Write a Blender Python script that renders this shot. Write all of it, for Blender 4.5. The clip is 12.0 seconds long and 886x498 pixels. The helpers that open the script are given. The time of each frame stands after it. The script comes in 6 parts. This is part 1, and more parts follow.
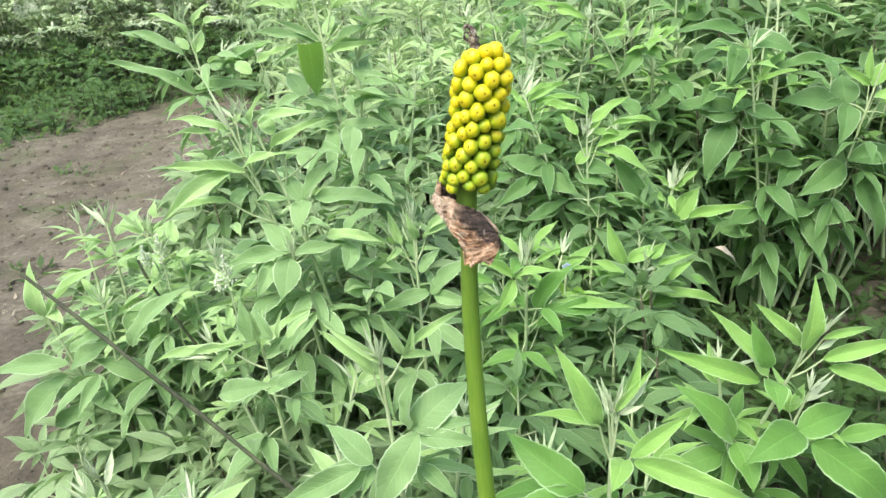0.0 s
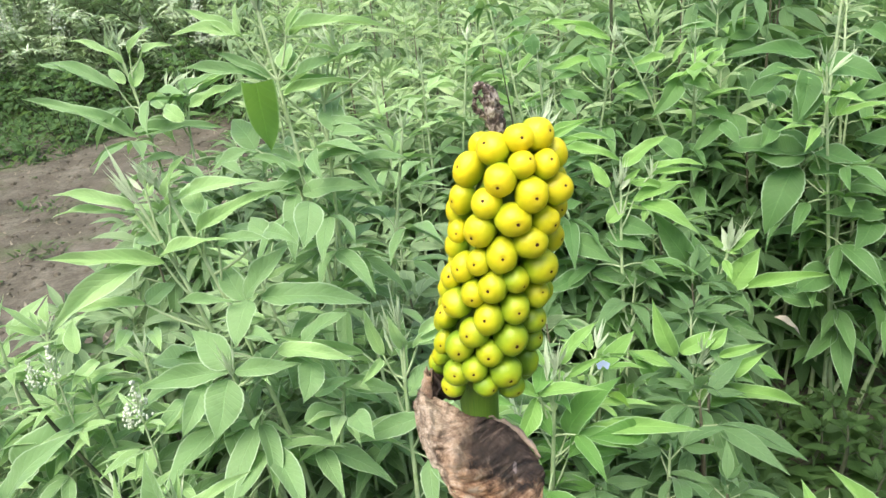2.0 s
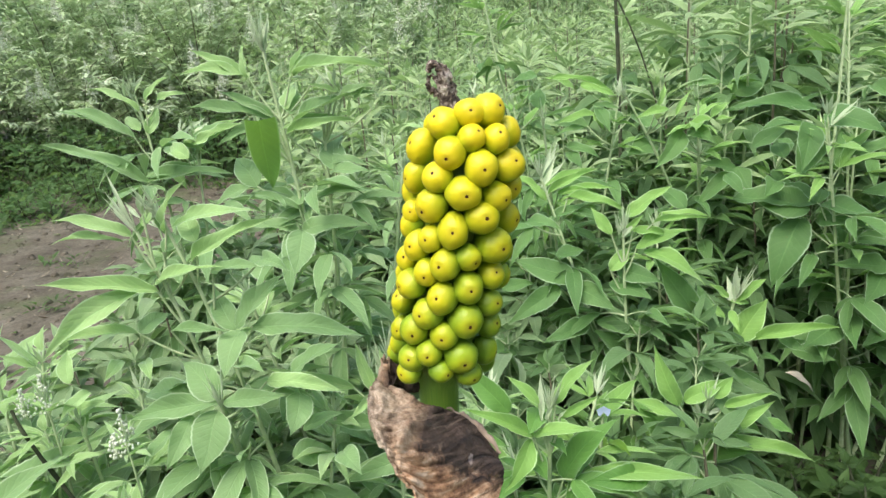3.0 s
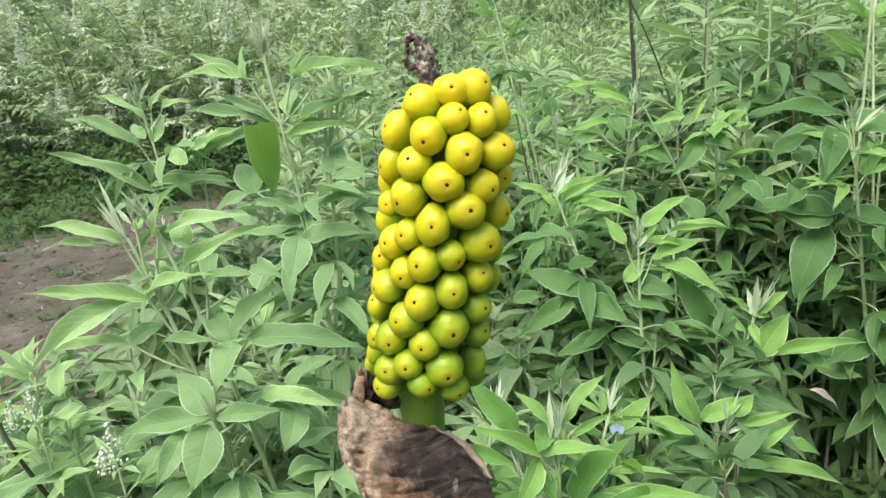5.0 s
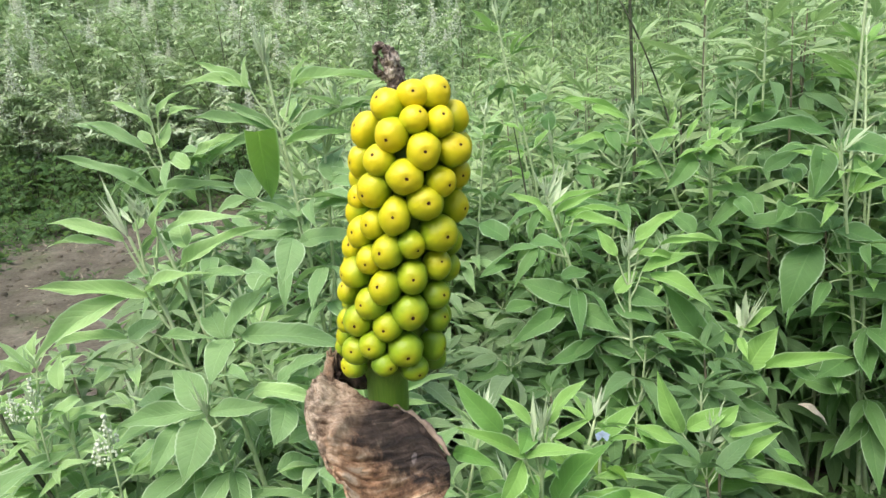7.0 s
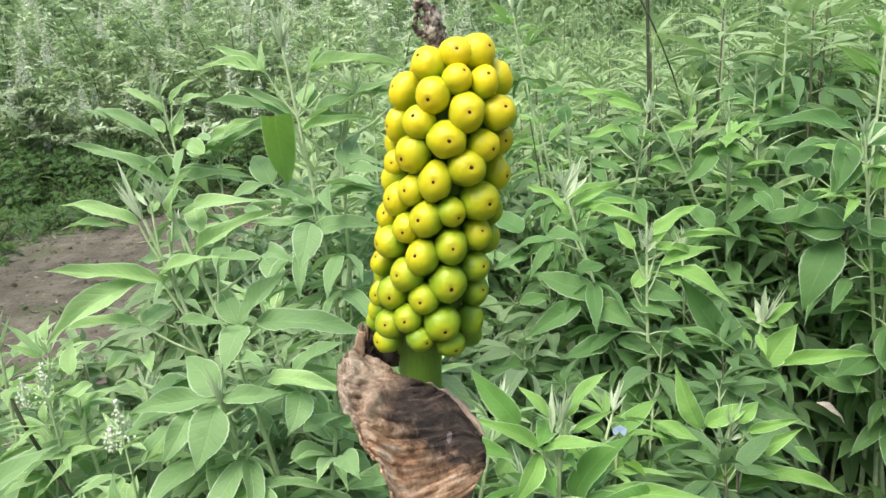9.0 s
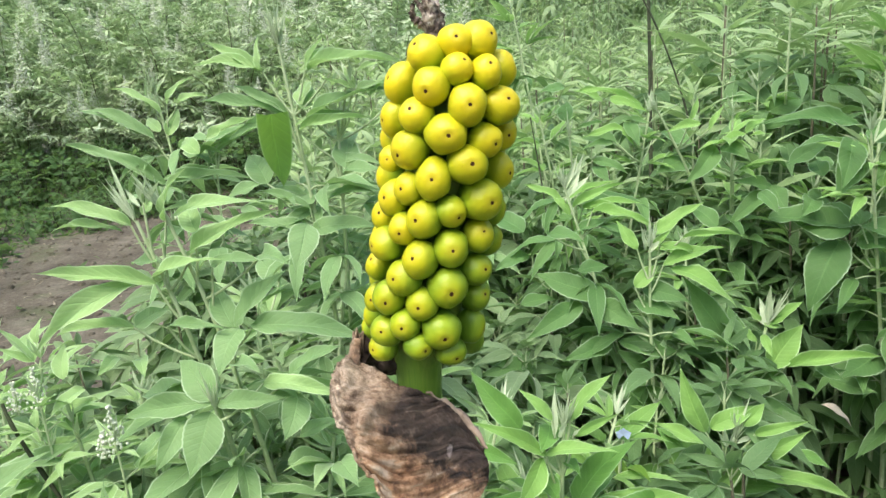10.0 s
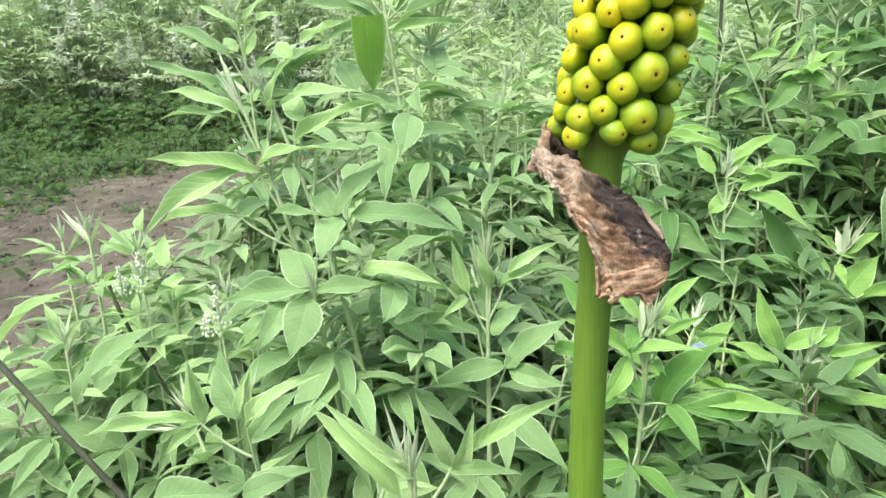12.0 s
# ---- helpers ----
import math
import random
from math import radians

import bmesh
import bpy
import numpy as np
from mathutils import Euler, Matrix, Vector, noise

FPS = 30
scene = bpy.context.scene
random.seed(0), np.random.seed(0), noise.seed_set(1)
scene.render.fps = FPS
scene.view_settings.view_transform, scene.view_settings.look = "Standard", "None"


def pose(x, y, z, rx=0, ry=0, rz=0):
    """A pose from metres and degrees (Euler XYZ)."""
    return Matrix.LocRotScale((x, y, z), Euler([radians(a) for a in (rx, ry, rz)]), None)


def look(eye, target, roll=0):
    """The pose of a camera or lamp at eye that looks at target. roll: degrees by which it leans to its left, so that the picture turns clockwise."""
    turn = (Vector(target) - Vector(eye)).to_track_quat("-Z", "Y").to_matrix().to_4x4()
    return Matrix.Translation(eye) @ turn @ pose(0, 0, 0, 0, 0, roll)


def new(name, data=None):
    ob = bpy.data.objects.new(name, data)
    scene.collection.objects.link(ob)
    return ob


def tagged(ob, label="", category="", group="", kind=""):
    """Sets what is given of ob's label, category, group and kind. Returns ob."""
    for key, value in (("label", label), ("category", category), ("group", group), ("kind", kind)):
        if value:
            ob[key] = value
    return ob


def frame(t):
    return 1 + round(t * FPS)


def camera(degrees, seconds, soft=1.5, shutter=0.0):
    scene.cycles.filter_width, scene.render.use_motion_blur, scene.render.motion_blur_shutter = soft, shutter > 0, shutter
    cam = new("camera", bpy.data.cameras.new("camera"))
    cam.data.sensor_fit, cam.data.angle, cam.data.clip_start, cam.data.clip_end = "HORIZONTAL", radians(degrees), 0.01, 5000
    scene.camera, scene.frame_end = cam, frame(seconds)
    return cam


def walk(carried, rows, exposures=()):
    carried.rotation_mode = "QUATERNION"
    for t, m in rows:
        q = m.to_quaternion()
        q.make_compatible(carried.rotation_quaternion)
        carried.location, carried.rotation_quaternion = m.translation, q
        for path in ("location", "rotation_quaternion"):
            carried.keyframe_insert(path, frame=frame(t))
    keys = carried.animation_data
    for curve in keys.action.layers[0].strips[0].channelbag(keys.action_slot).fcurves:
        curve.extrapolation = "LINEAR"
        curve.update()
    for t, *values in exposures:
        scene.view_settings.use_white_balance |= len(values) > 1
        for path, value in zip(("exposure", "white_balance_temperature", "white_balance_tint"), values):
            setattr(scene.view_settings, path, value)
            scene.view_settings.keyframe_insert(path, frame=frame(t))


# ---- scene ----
cam = camera(63.4, 12.0)
PATH = [
    (0, (0.032, -0.004, 1.028), (-0.127, 1.833, 0.254), -4.2),
    (0.5, (0.012, 0.043, 1.043), (-0.067, 1.892, 0.284), -6.2),
    (1, (-0.047, 0.071, 1.023), (0.057, 1.913, 0.251), -5.1),
    (1.5, (-0.013, 0.2, 1.036), (0.042, 2.064, 0.314), -4.1),
    (2, (0.018, 0.283, 1.016), (-0.138, 2.135, 0.277), -4.8),
    (2.5, (0.017, 0.277, 0.972), (-0.175, 2.172, 0.363), -2.0),
    (2.7, (0.033, 0.271, 0.982), (-0.167, 2.177, 0.408), -4.4),
    (4.3, (0.052, 0.308, 0.961), (-0.159, 2.228, 0.442), -3.6),
    (4.5, (0.047, 0.31, 0.96), (-0.154, 2.234, 0.453), -4.2),
    (5, (0.051, 0.304, 0.965), (-0.195, 2.222, 0.454), -4.5),
    (5.5, (0.054, 0.29, 0.964), (-0.227, 2.205, 0.46), -4.6),
    (6, (0.055, 0.285, 0.968), (-0.218, 2.203, 0.472), -4.7),
    (6.5, (0.069, 0.281, 0.965), (-0.179, 2.207, 0.486), -4.0),
    (7, (0.07, 0.282, 0.961), (-0.193, 2.208, 0.49), -3.4),
    (7.5, (0.057, 0.276, 0.957), (-0.223, 2.202, 0.498), -2.4),
    (7.7, (0.056, 0.277, 0.953), (-0.218, 2.197, 0.465), -2.1),
    (9.5, (0.056, 0.298, 0.947), (-0.225, 2.222, 0.477), -3.0),
    (10, (0.054, 0.305, 0.945), (-0.226, 2.228, 0.472), -3.0),
    (10.5, (0.048, 0.304, 0.943), (-0.245, 2.23, 0.491), -3.1),
    (11, (0.055, 0.291, 0.923), (-0.253, 2.203, 0.424), -2.1),
    (11.5, (0.032, 0.269, 0.918), (-0.32, 2.159, 0.368), -2.2),
    (12, (-0.003, 0.265, 0.888), (-0.368, 2.149, 0.324), -1.8),
]
walk(cam, [(t, look(eye, target, roll)) for t, eye, target, roll in PATH],
     [(0.0, 1.54), (1.5, 1.53), (2.5, 1.23), (4.5, 1.12), (5.5, 1.19), (7.5, 1.15), (9.5, 1.25), (10.5, 1.26), (11.0, 1.39), (11.4, 1.52), (12.0, 1.55)])

# ---- world, sun, exposure ----
GROUND = 0.2                      # height of the soil under the plants
world = bpy.data.worlds.new("world")
scene.world = world
world.use_nodes = True
wn = world.node_tree
sky = wn.nodes.new("ShaderNodeTexSky")
sky.sky_type = "NISHITA"
sky.sun_disc = False
sky.sun_elevation = radians(62)
sky.sun_rotation = radians(205)
sky.air_density, sky.dust_density, sky.ozone_density = 1.0, 4.0, 1.0
wn.links.new(sky.outputs[0], wn.nodes["Background"].inputs[0])
wn.nodes["Background"].inputs[1].default_value = 0.15
sun_data = bpy.data.lights.new("sun", "SUN")
sun_data.energy, sun_data.angle, sun_data.color = 1.5, radians(35), (1.0, 0.96, 0.88)
sun = new("sun", sun_data)
sun.matrix_world = look((-1.2, -2.0, 4.6), (0, 0.6, 0.2))


# ---- materials ----
def material(name):
    m = bpy.data.materials.new(name)
    m.use_nodes = True
    t = m.node_tree
    return m, t, t.nodes["Principled BSDF"], t.nodes["Material Output"]


def ramp(t, fac, stops):
    r = t.nodes.new("ShaderNodeValToRGB")
    e = r.color_ramp.elements
    while len(e) < len(stops):
        e.new(0.5)
    for el, (p, c) in zip(e, stops):
        el.position, el.color = p, (*c, 1)
    t.links.new(fac, r.inputs[0])
    return r.outputs[0]


def mix(t, fac, a, b, blend="MIX"):
    n = t.nodes.new("ShaderNodeMix")
    n.data_type, n.blend_type = "RGBA", blend
    for sock, val in ((n.inputs[0], fac), (n.inputs[6], a), (n.inputs[7], b)):
        if isinstance(val, (int, float)):
            sock.default_value = val
        elif isinstance(val, tuple):
            sock.default_value = (*val, 1)
        else:
            t.links.new(val, sock)
    return n.outputs[2]


def calc(t, op, a, b=None, c=None):
    n = t.nodes.new("ShaderNodeMath")
    n.operation = op
    for sock, val in zip(n.inputs, (a, b, c)):
        if val is None:
            continue
        if isinstance(val, (int, float)):
            sock.default_value = val
        else:
            t.links.new(val, sock)
    return n.outputs[0]


def texture(t, scale, detail=4.0, coord="Object", rough=0.6, kind="ShaderNodeTexNoise"):
    tc = t.nodes.new("ShaderNodeTexCoord")
    n = t.nodes.new(kind)
    n.inputs["Scale"].default_value = scale
    if kind == "ShaderNodeTexNoise":
        n.inputs["Detail"].default_value = detail
        n.inputs["Roughness"].default_value = rough
    t.links.new(tc.outputs[coord], n.inputs["Vector"])
    return n.outputs[0]


def bump(t, p, height, strength, dist=0.001):
    b = t.nodes.new("ShaderNodeBump")
    b.inputs["Strength"].default_value = strength
    b.inputs["Distance"].default_value = dist
    t.links.new(height, b.inputs["Height"])
    t.links.new(b.outputs[0], p.inputs["Normal"])
    return b


def leaf_material(name, low, high, joined=False, glow=0.33, fuzz=0.25, spots=True, margin=0.6):
    """Downy leaf blade: pale midrib and side veins along its UV, blotches, light through the blade."""
    m, t, p, out = material(name)
    uv = t.nodes.new("ShaderNodeUVMap")
    sep = t.nodes.new("ShaderNodeSeparateXYZ")
    t.links.new(uv.outputs[0], sep.inputs[0])
    along, across = sep.outputs[0], sep.outputs[1]
    off = calc(t, "ABSOLUTE", calc(t, "SUBTRACT", across, 0.5))          # 0 at the midrib, 0.5 at the edge
    rib = calc(t, "SUBTRACT", 1.0, calc(t, "SMOOTH_MIN", calc(t, "MULTIPLY", off, 30.0), 1.0, 0.2))
    wave = calc(t, "SINE", calc(t, "MULTIPLY", calc(t, "SUBTRACT", along, calc(t, "MULTIPLY", off, 0.34)), 75.0))
    vein = calc(t, "POWER", calc(t, "MULTIPLY_ADD", wave, 0.5, 0.5), 6.0)
    if joined:
        rnd = t.nodes.new("ShaderNodeNewGeometry").outputs["Random Per Island"]
    else:
        rnd = t.nodes.new("ShaderNodeObjectInfo").outputs["Random"]
    base = mix(t, rnd, low, high)
    blot = texture(t, 2.2 if not joined else 9.0, 3)
    base = mix(t, calc(t, "MULTIPLY", blot, 0.45), base, tuple(c * 1.45 for c in high))
    fine = texture(t, 60.0 if not joined else 300.0, 2)
    base = mix(t, calc(t, "MULTIPLY", fine, 0.45), base, tuple(c * 0.7 for c in low))
    base = mix(t, calc(t, "MULTIPLY", vein, 0.11), base, tuple(min(1, c * 1.5) for c in high))
    base = mix(t, calc(t, "MULTIPLY", rib, 0.36), base, tuple(min(1, c * 1.7 + 0.02) for c in high))
    # pale downy margin, brightened in colour for the light its hairs catch
    edge = t.nodes.new("ShaderNodeMapRange")
    edge.inputs[1].default_value, edge.inputs[2].default_value = 0.445, 0.485
    t.links.new(off, edge.inputs[0])
    base = mix(t, calc(t, "MULTIPLY", edge.outputs[0], margin), base, tuple(min(1, c * 1.1 + 0.27) for c in high))
    if spots:
        sp = texture(t, 14.0 if not joined else 90.0, 2)
        k = t.nodes.new("ShaderNodeMapRange")
        k.inputs[1].default_value, k.inputs[2].default_value = 0.74, 0.8
        t.links.new(sp, k.inputs[0])
        base = mix(t, calc(t, "MULTIPLY", k.outputs[0], 0.5), base, (0.16, 0.15, 0.05))
    t.links.new(base, p.inputs["Base Color"])
    p.inputs["Roughness"].default_value = 0.62
    p.inputs["Specular IOR Level"].default_value = 0.35
    p.inputs["Sheen Weight"].default_value = fuzz
    p.inputs["Sheen Roughness"].default_value = 0.4
    hgt = calc(t, "ADD", calc(t, "MULTIPLY", vein, -0.13), calc(t, "MULTIPLY", rib, -0.3))
    hgt = calc(t, "ADD", hgt, calc(t, "MULTIPLY", blot, 0.8))
    b = bump(t, p, hgt, 0.75, 0.002)
    tr = t.nodes.new("ShaderNodeBsdfTranslucent")
    t.links.new(mix(t, 0.6, base, (0.34, 0.57, 0.16), "MIX"), tr.inputs["Color"])
    t.links.new(b.outputs[0], tr.inputs["Normal"])
    ms = t.nodes.new("ShaderNodeMixShader")
    ms.inputs[0].default_value = glow
    t.links.new(p.outputs[0], ms.inputs[1])
    t.links.new(tr.outputs[0], ms.inputs[2])
    t.links.new(ms.outputs[0], out.inputs[0])
    return m


def plain_material(name, low, high, scale=30.0, rough=0.7, relief=0.3, dist=0.001, detail=5.0, spec=0.4):
    m, t, p, out = material(name)
    big, small = texture(t, scale * 0.25, 3), texture(t, scale, detail)
    f = calc(t, "MULTIPLY_ADD", big, 0.5, calc(t, "MULTIPLY", small, 0.5))
    t.links.new(ramp(t, f, [(0.3, low), (0.7, high)]), p.inputs["Base Color"])
    p.inputs["Roughness"].default_value = rough
    p.inputs["Specular IOR Level"].default_value = spec
    bump(t, p, small, relief, dist)
    return m


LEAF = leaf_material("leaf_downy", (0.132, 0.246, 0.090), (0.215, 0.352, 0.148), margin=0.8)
# deep green beyond the fruit: partly leaf colour, partly shade painted in
LEAF_DEEP_SHADED = leaf_material("leaf_deep_green_shaded", (0.056, 0.140, 0.038), (0.122, 0.246, 0.074), fuzz=0.14, margin=0.75)
LEAF_FRESH = leaf_material("leaf_fresh_green", (0.075, 0.195, 0.036), (0.138, 0.298, 0.065), fuzz=0.15, margin=0.75)
LEAF_BUD = leaf_material("leaf_bud", (0.430, 0.545, 0.325), (0.590, 0.680, 0.490), glow=0.3, fuzz=0.3, spots=False)
LEAF_YOUNG = leaf_material("leaf_young", (0.240, 0.405, 0.125), (0.360, 0.535, 0.235), glow=0.36, fuzz=0.4, spots=False, margin=0.9)
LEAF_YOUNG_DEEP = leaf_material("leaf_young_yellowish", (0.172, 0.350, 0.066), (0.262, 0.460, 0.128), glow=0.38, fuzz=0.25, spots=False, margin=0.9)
LEAF_BRIGHT = leaf_material("leaf_bright", (0.145, 0.290, 0.030), (0.180, 0.345, 0.042), glow=0.5, fuzz=0.1)
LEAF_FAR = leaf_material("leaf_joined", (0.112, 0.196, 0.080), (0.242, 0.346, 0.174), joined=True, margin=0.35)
LEAF_FAR_DEEP_SHADED = leaf_material("leaf_joined_deep_shaded", (0.048, 0.116, 0.036), (0.142, 0.250, 0.100), joined=True, fuzz=0.12, margin=0.3)
LEAF_FAR_YOUNG = leaf_material("leaf_joined_young", (0.240, 0.362, 0.138), (0.346, 0.460, 0.224), joined=True, spots=False)
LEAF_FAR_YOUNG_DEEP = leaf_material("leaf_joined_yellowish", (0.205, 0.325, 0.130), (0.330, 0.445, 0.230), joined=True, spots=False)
# undergrowth leaf, darkened so that the bushes' shade is in its colour
LEAF_DARK_SHADED = leaf_material("leaf_dark_shaded", (0.036, 0.086, 0.026), (0.088, 0.170, 0.056), joined=True, fuzz=0.03, margin=0.0)
# pale bush leaves, lightened further so that distance haze is in their colour
LEAF_BUSH_HAZY = leaf_material("leaf_hazy_green", (0.290, 0.400, 0.210), (0.495, 0.595, 0.385), joined=True, margin=0.2)
LEAF_PALE_HAZY = leaf_material("leaf_hazy_pale", (0.340, 0.445, 0.265), (0.550, 0.635, 0.460), joined=True, margin=0.3)
# one dark green for all grass, with the shade under bushes included
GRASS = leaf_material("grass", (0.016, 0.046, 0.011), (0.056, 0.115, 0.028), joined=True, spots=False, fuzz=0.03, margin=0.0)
STEM_GREEN = plain_material("stem_green", (0.27, 0.37, 0.17), (0.44, 0.53, 0.33), 120, 0.65)
STEM_WOOD = plain_material("stem_wood", (0.10, 0.085, 0.06), (0.20, 0.19, 0.12), 90, 0.85, 0.6)
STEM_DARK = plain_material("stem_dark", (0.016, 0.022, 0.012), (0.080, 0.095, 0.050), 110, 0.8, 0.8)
FLORET = plain_material("floret_white", (0.44, 0.50, 0.37), (0.66, 0.70, 0.58), 200, 0.8)
PETAL = plain_material("petal_blue", (0.42, 0.52, 0.80), (0.62, 0.70, 0.92), 80, 0.6)
RIDGE = plain_material("far_woods", (0.035, 0.075, 0.025), (0.12, 0.19, 0.08), 1.6, 0.9, 1.0, 0.8)
LITTER = plain_material("litter", (0.05, 0.045, 0.03), (0.34, 0.30, 0.22), 7.0, 0.9, 0.4)
DRY = plain_material("dry_leaf", (0.38, 0.34, 0.27), (0.62, 0.58, 0.50), 60, 0.8, 0.6)


def soil_material():
    m, t, p, out = material("soil")
    big, mid, small = texture(t, 1.1, 4), texture(t, 9.0, 5), texture(t, 70.0, 6, rough=0.7)
    f = calc(t, "ADD", calc(t, "MULTIPLY", big, 0.3), calc(t, "ADD", calc(t, "MULTIPLY", mid, 0.35), calc(t, "MULTIPLY", small, 0.35)))
    c = ramp(t, f, [(0.36, (0.032, 0.028, 0.021)), (0.50, (0.096, 0.085, 0.062)), (0.63, (0.190, 0.173, 0.136))])
    moss = t.nodes.new("ShaderNodeMapRange")
    moss.inputs[1].default_value, moss.inputs[2].default_value = 0.56, 0.68
    t.links.new(texture(t, 3.1, 5), moss.inputs[0])
    c = mix(t, calc(t, "MULTIPLY", moss.outputs[0], 0.55), c, (0.075, 0.100, 0.040))
    t.links.new(c, p.inputs["Base Color"])
    p.inputs["Roughness"].default_value = 0.9
    p.inputs["Specular IOR Level"].default_value = 0.25
    bump(t, p, calc(t, "ADD", calc(t, "MULTIPLY", mid, 0.6), calc(t, "MULTIPLY", small, 0.4)), 0.8, 0.02)
    return m


SOIL = soil_material()


def berry_material():
    """Ripening berry: green low on the cob and at its base, yellow high on the cob and at its outer end."""
    m, t, p, out = material("berry_skin")
    tc = t.nodes.new("ShaderNodeTexCoord")
    lo = t.nodes.new("ShaderNodeSeparateXYZ")
    t.links.new(tc.outputs["Object"], lo.inputs[0])
    geo = t.nodes.new("ShaderNodeNewGeometry")
    wo = t.nodes.new("ShaderNodeSeparateXYZ")
    t.links.new(geo.outputs["Position"], wo.inputs[0])
    rnd = t.nodes.new("ShaderNodeObjectInfo").outputs["Random"]
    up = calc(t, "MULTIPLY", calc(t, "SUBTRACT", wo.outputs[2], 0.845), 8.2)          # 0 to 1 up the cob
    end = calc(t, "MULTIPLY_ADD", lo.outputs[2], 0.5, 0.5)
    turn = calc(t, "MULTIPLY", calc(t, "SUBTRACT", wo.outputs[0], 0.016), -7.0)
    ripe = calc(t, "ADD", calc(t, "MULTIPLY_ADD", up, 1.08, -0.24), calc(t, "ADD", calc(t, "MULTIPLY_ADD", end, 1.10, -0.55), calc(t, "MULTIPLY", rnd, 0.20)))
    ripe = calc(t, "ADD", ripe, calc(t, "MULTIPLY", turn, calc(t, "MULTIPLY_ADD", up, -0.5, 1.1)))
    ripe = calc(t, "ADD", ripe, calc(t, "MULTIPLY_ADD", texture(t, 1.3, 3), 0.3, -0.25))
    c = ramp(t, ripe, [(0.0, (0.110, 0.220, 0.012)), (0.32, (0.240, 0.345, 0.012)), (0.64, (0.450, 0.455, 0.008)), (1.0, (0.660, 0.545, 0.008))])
    c = mix(t, calc(t, "MULTIPLY", texture(t, 16.0, 3), 0.10), c, (0.36, 0.40, 0.05))
    sp = t.nodes.new("ShaderNodeMapRange")
    sp.inputs[1].default_value, sp.inputs[2].default_value = 0.71, 0.76
    t.links.new(texture(t, 3.4, 2), sp.inputs[0])
    c = mix(t, calc(t, "MULTIPLY", sp.outputs[0], 0.30), c, (0.34, 0.22, 0.04))
    rad = calc(t, "SQRT", calc(t, "ADD", calc(t, "MULTIPLY", lo.outputs[0], lo.outputs[0]), calc(t, "MULTIPLY", lo.outputs[1], lo.outputs[1])))
    ring = t.nodes.new("ShaderNodeMapRange")           # brownish bloom round the dimple
    ring.inputs[1].default_value, ring.inputs[2].default_value = 0.46, 0.10
    t.links.new(calc(t, "ADD", rad, calc(t, "MULTIPLY_ADD", texture(t, 5.0, 3), 0.5, -0.25)), ring.inputs[0])
    c = mix(t, calc(t, "MULTIPLY", calc(t, "MULTIPLY", ring.outputs[0], calc(t, "GREATER_THAN", lo.outputs[2], 0.0)), 0.32), c, (0.46, 0.31, 0.03))
    t.links.new(c, p.inputs["Base Color"])
    p.inputs["Roughness"].default_value = 0.40
    p.inputs["Specular IOR Level"].default_value = 0.4
    p.inputs["Subsurface Weight"].default_value = 0.22
    p.inputs["Subsurface Radius"].default_value = (0.004, 0.004, 0.001)
    p.inputs["Subsurface Scale"].default_value = 0.6
    bump(t, p, texture(t, 5.0, 4), 0.12, 0.1)
    return m


BERRY = berry_material()
def scar_material():
    """A dried mark: nearly black in the middle, tan at the rim."""
    m, t, p, out = material("berry_scar")
    tc = t.nodes.new("ShaderNodeTexCoord")
    ln = t.nodes.new("ShaderNodeVectorMath")
    ln.operation = "LENGTH"
    t.links.new(tc.outputs["Object"], ln.inputs[0])
    f = calc(t, "ADD", ln.outputs["Value"], calc(t, "MULTIPLY_ADD", texture(t, 3.0, 3), 0.5, -0.25))
    t.links.new(ramp(t, f, [(0.25, (0.022, 0.011, 0.005)), (0.7, (0.085, 0.042, 0.014)), (1.0, (0.26, 0.165, 0.045))]), p.inputs["Base Color"])
    p.inputs["Roughness"].default_value = 0.9
    p.inputs["Specular IOR Level"].default_value = 0.1
    return m


SCAR = scar_material()
COB_CORE = plain_material("cob_core", (0.10, 0.17, 0.02), (0.17, 0.25, 0.03), 200, 0.6)


def stalk_material():
    m, t, p, out = material("stalk_skin")
    geo = t.nodes.new("ShaderNodeTexCoord")
    mp = t.nodes.new("ShaderNodeMapping")
    mp.inputs["Scale"].default_value = (260, 260, 7)
    t.links.new(geo.outputs["Object"], mp.inputs[0])
    n = t.nodes.new("ShaderNodeTexNoise")
    n.inputs["Detail"].default_value = 4
    t.links.new(mp.outputs[0], n.inputs["Vector"])
    f = calc(t, "MULTIPLY_ADD", texture(t, 18.0, 4), 0.5, calc(t, "MULTIPLY", n.outputs[0], 0.5))
    t.links.new(ramp(t, f, [(0.32, (0.080, 0.180, 0.018)), (0.55, (0.130, 0.238, 0.026)), (0.72, (0.190, 0.280, 0.045))]), p.inputs["Base Color"])
    p.inputs["Roughness"].default_value = 0.42
    p.inputs["Subsurface Weight"].default_value = 0.15
    p.inputs["Subsurface Radius"].default_value = (0.003, 0.003, 0.001)
    bump(t, p, n.outputs[0], 0.15, 0.001)
    return m


STALK = stalk_material()


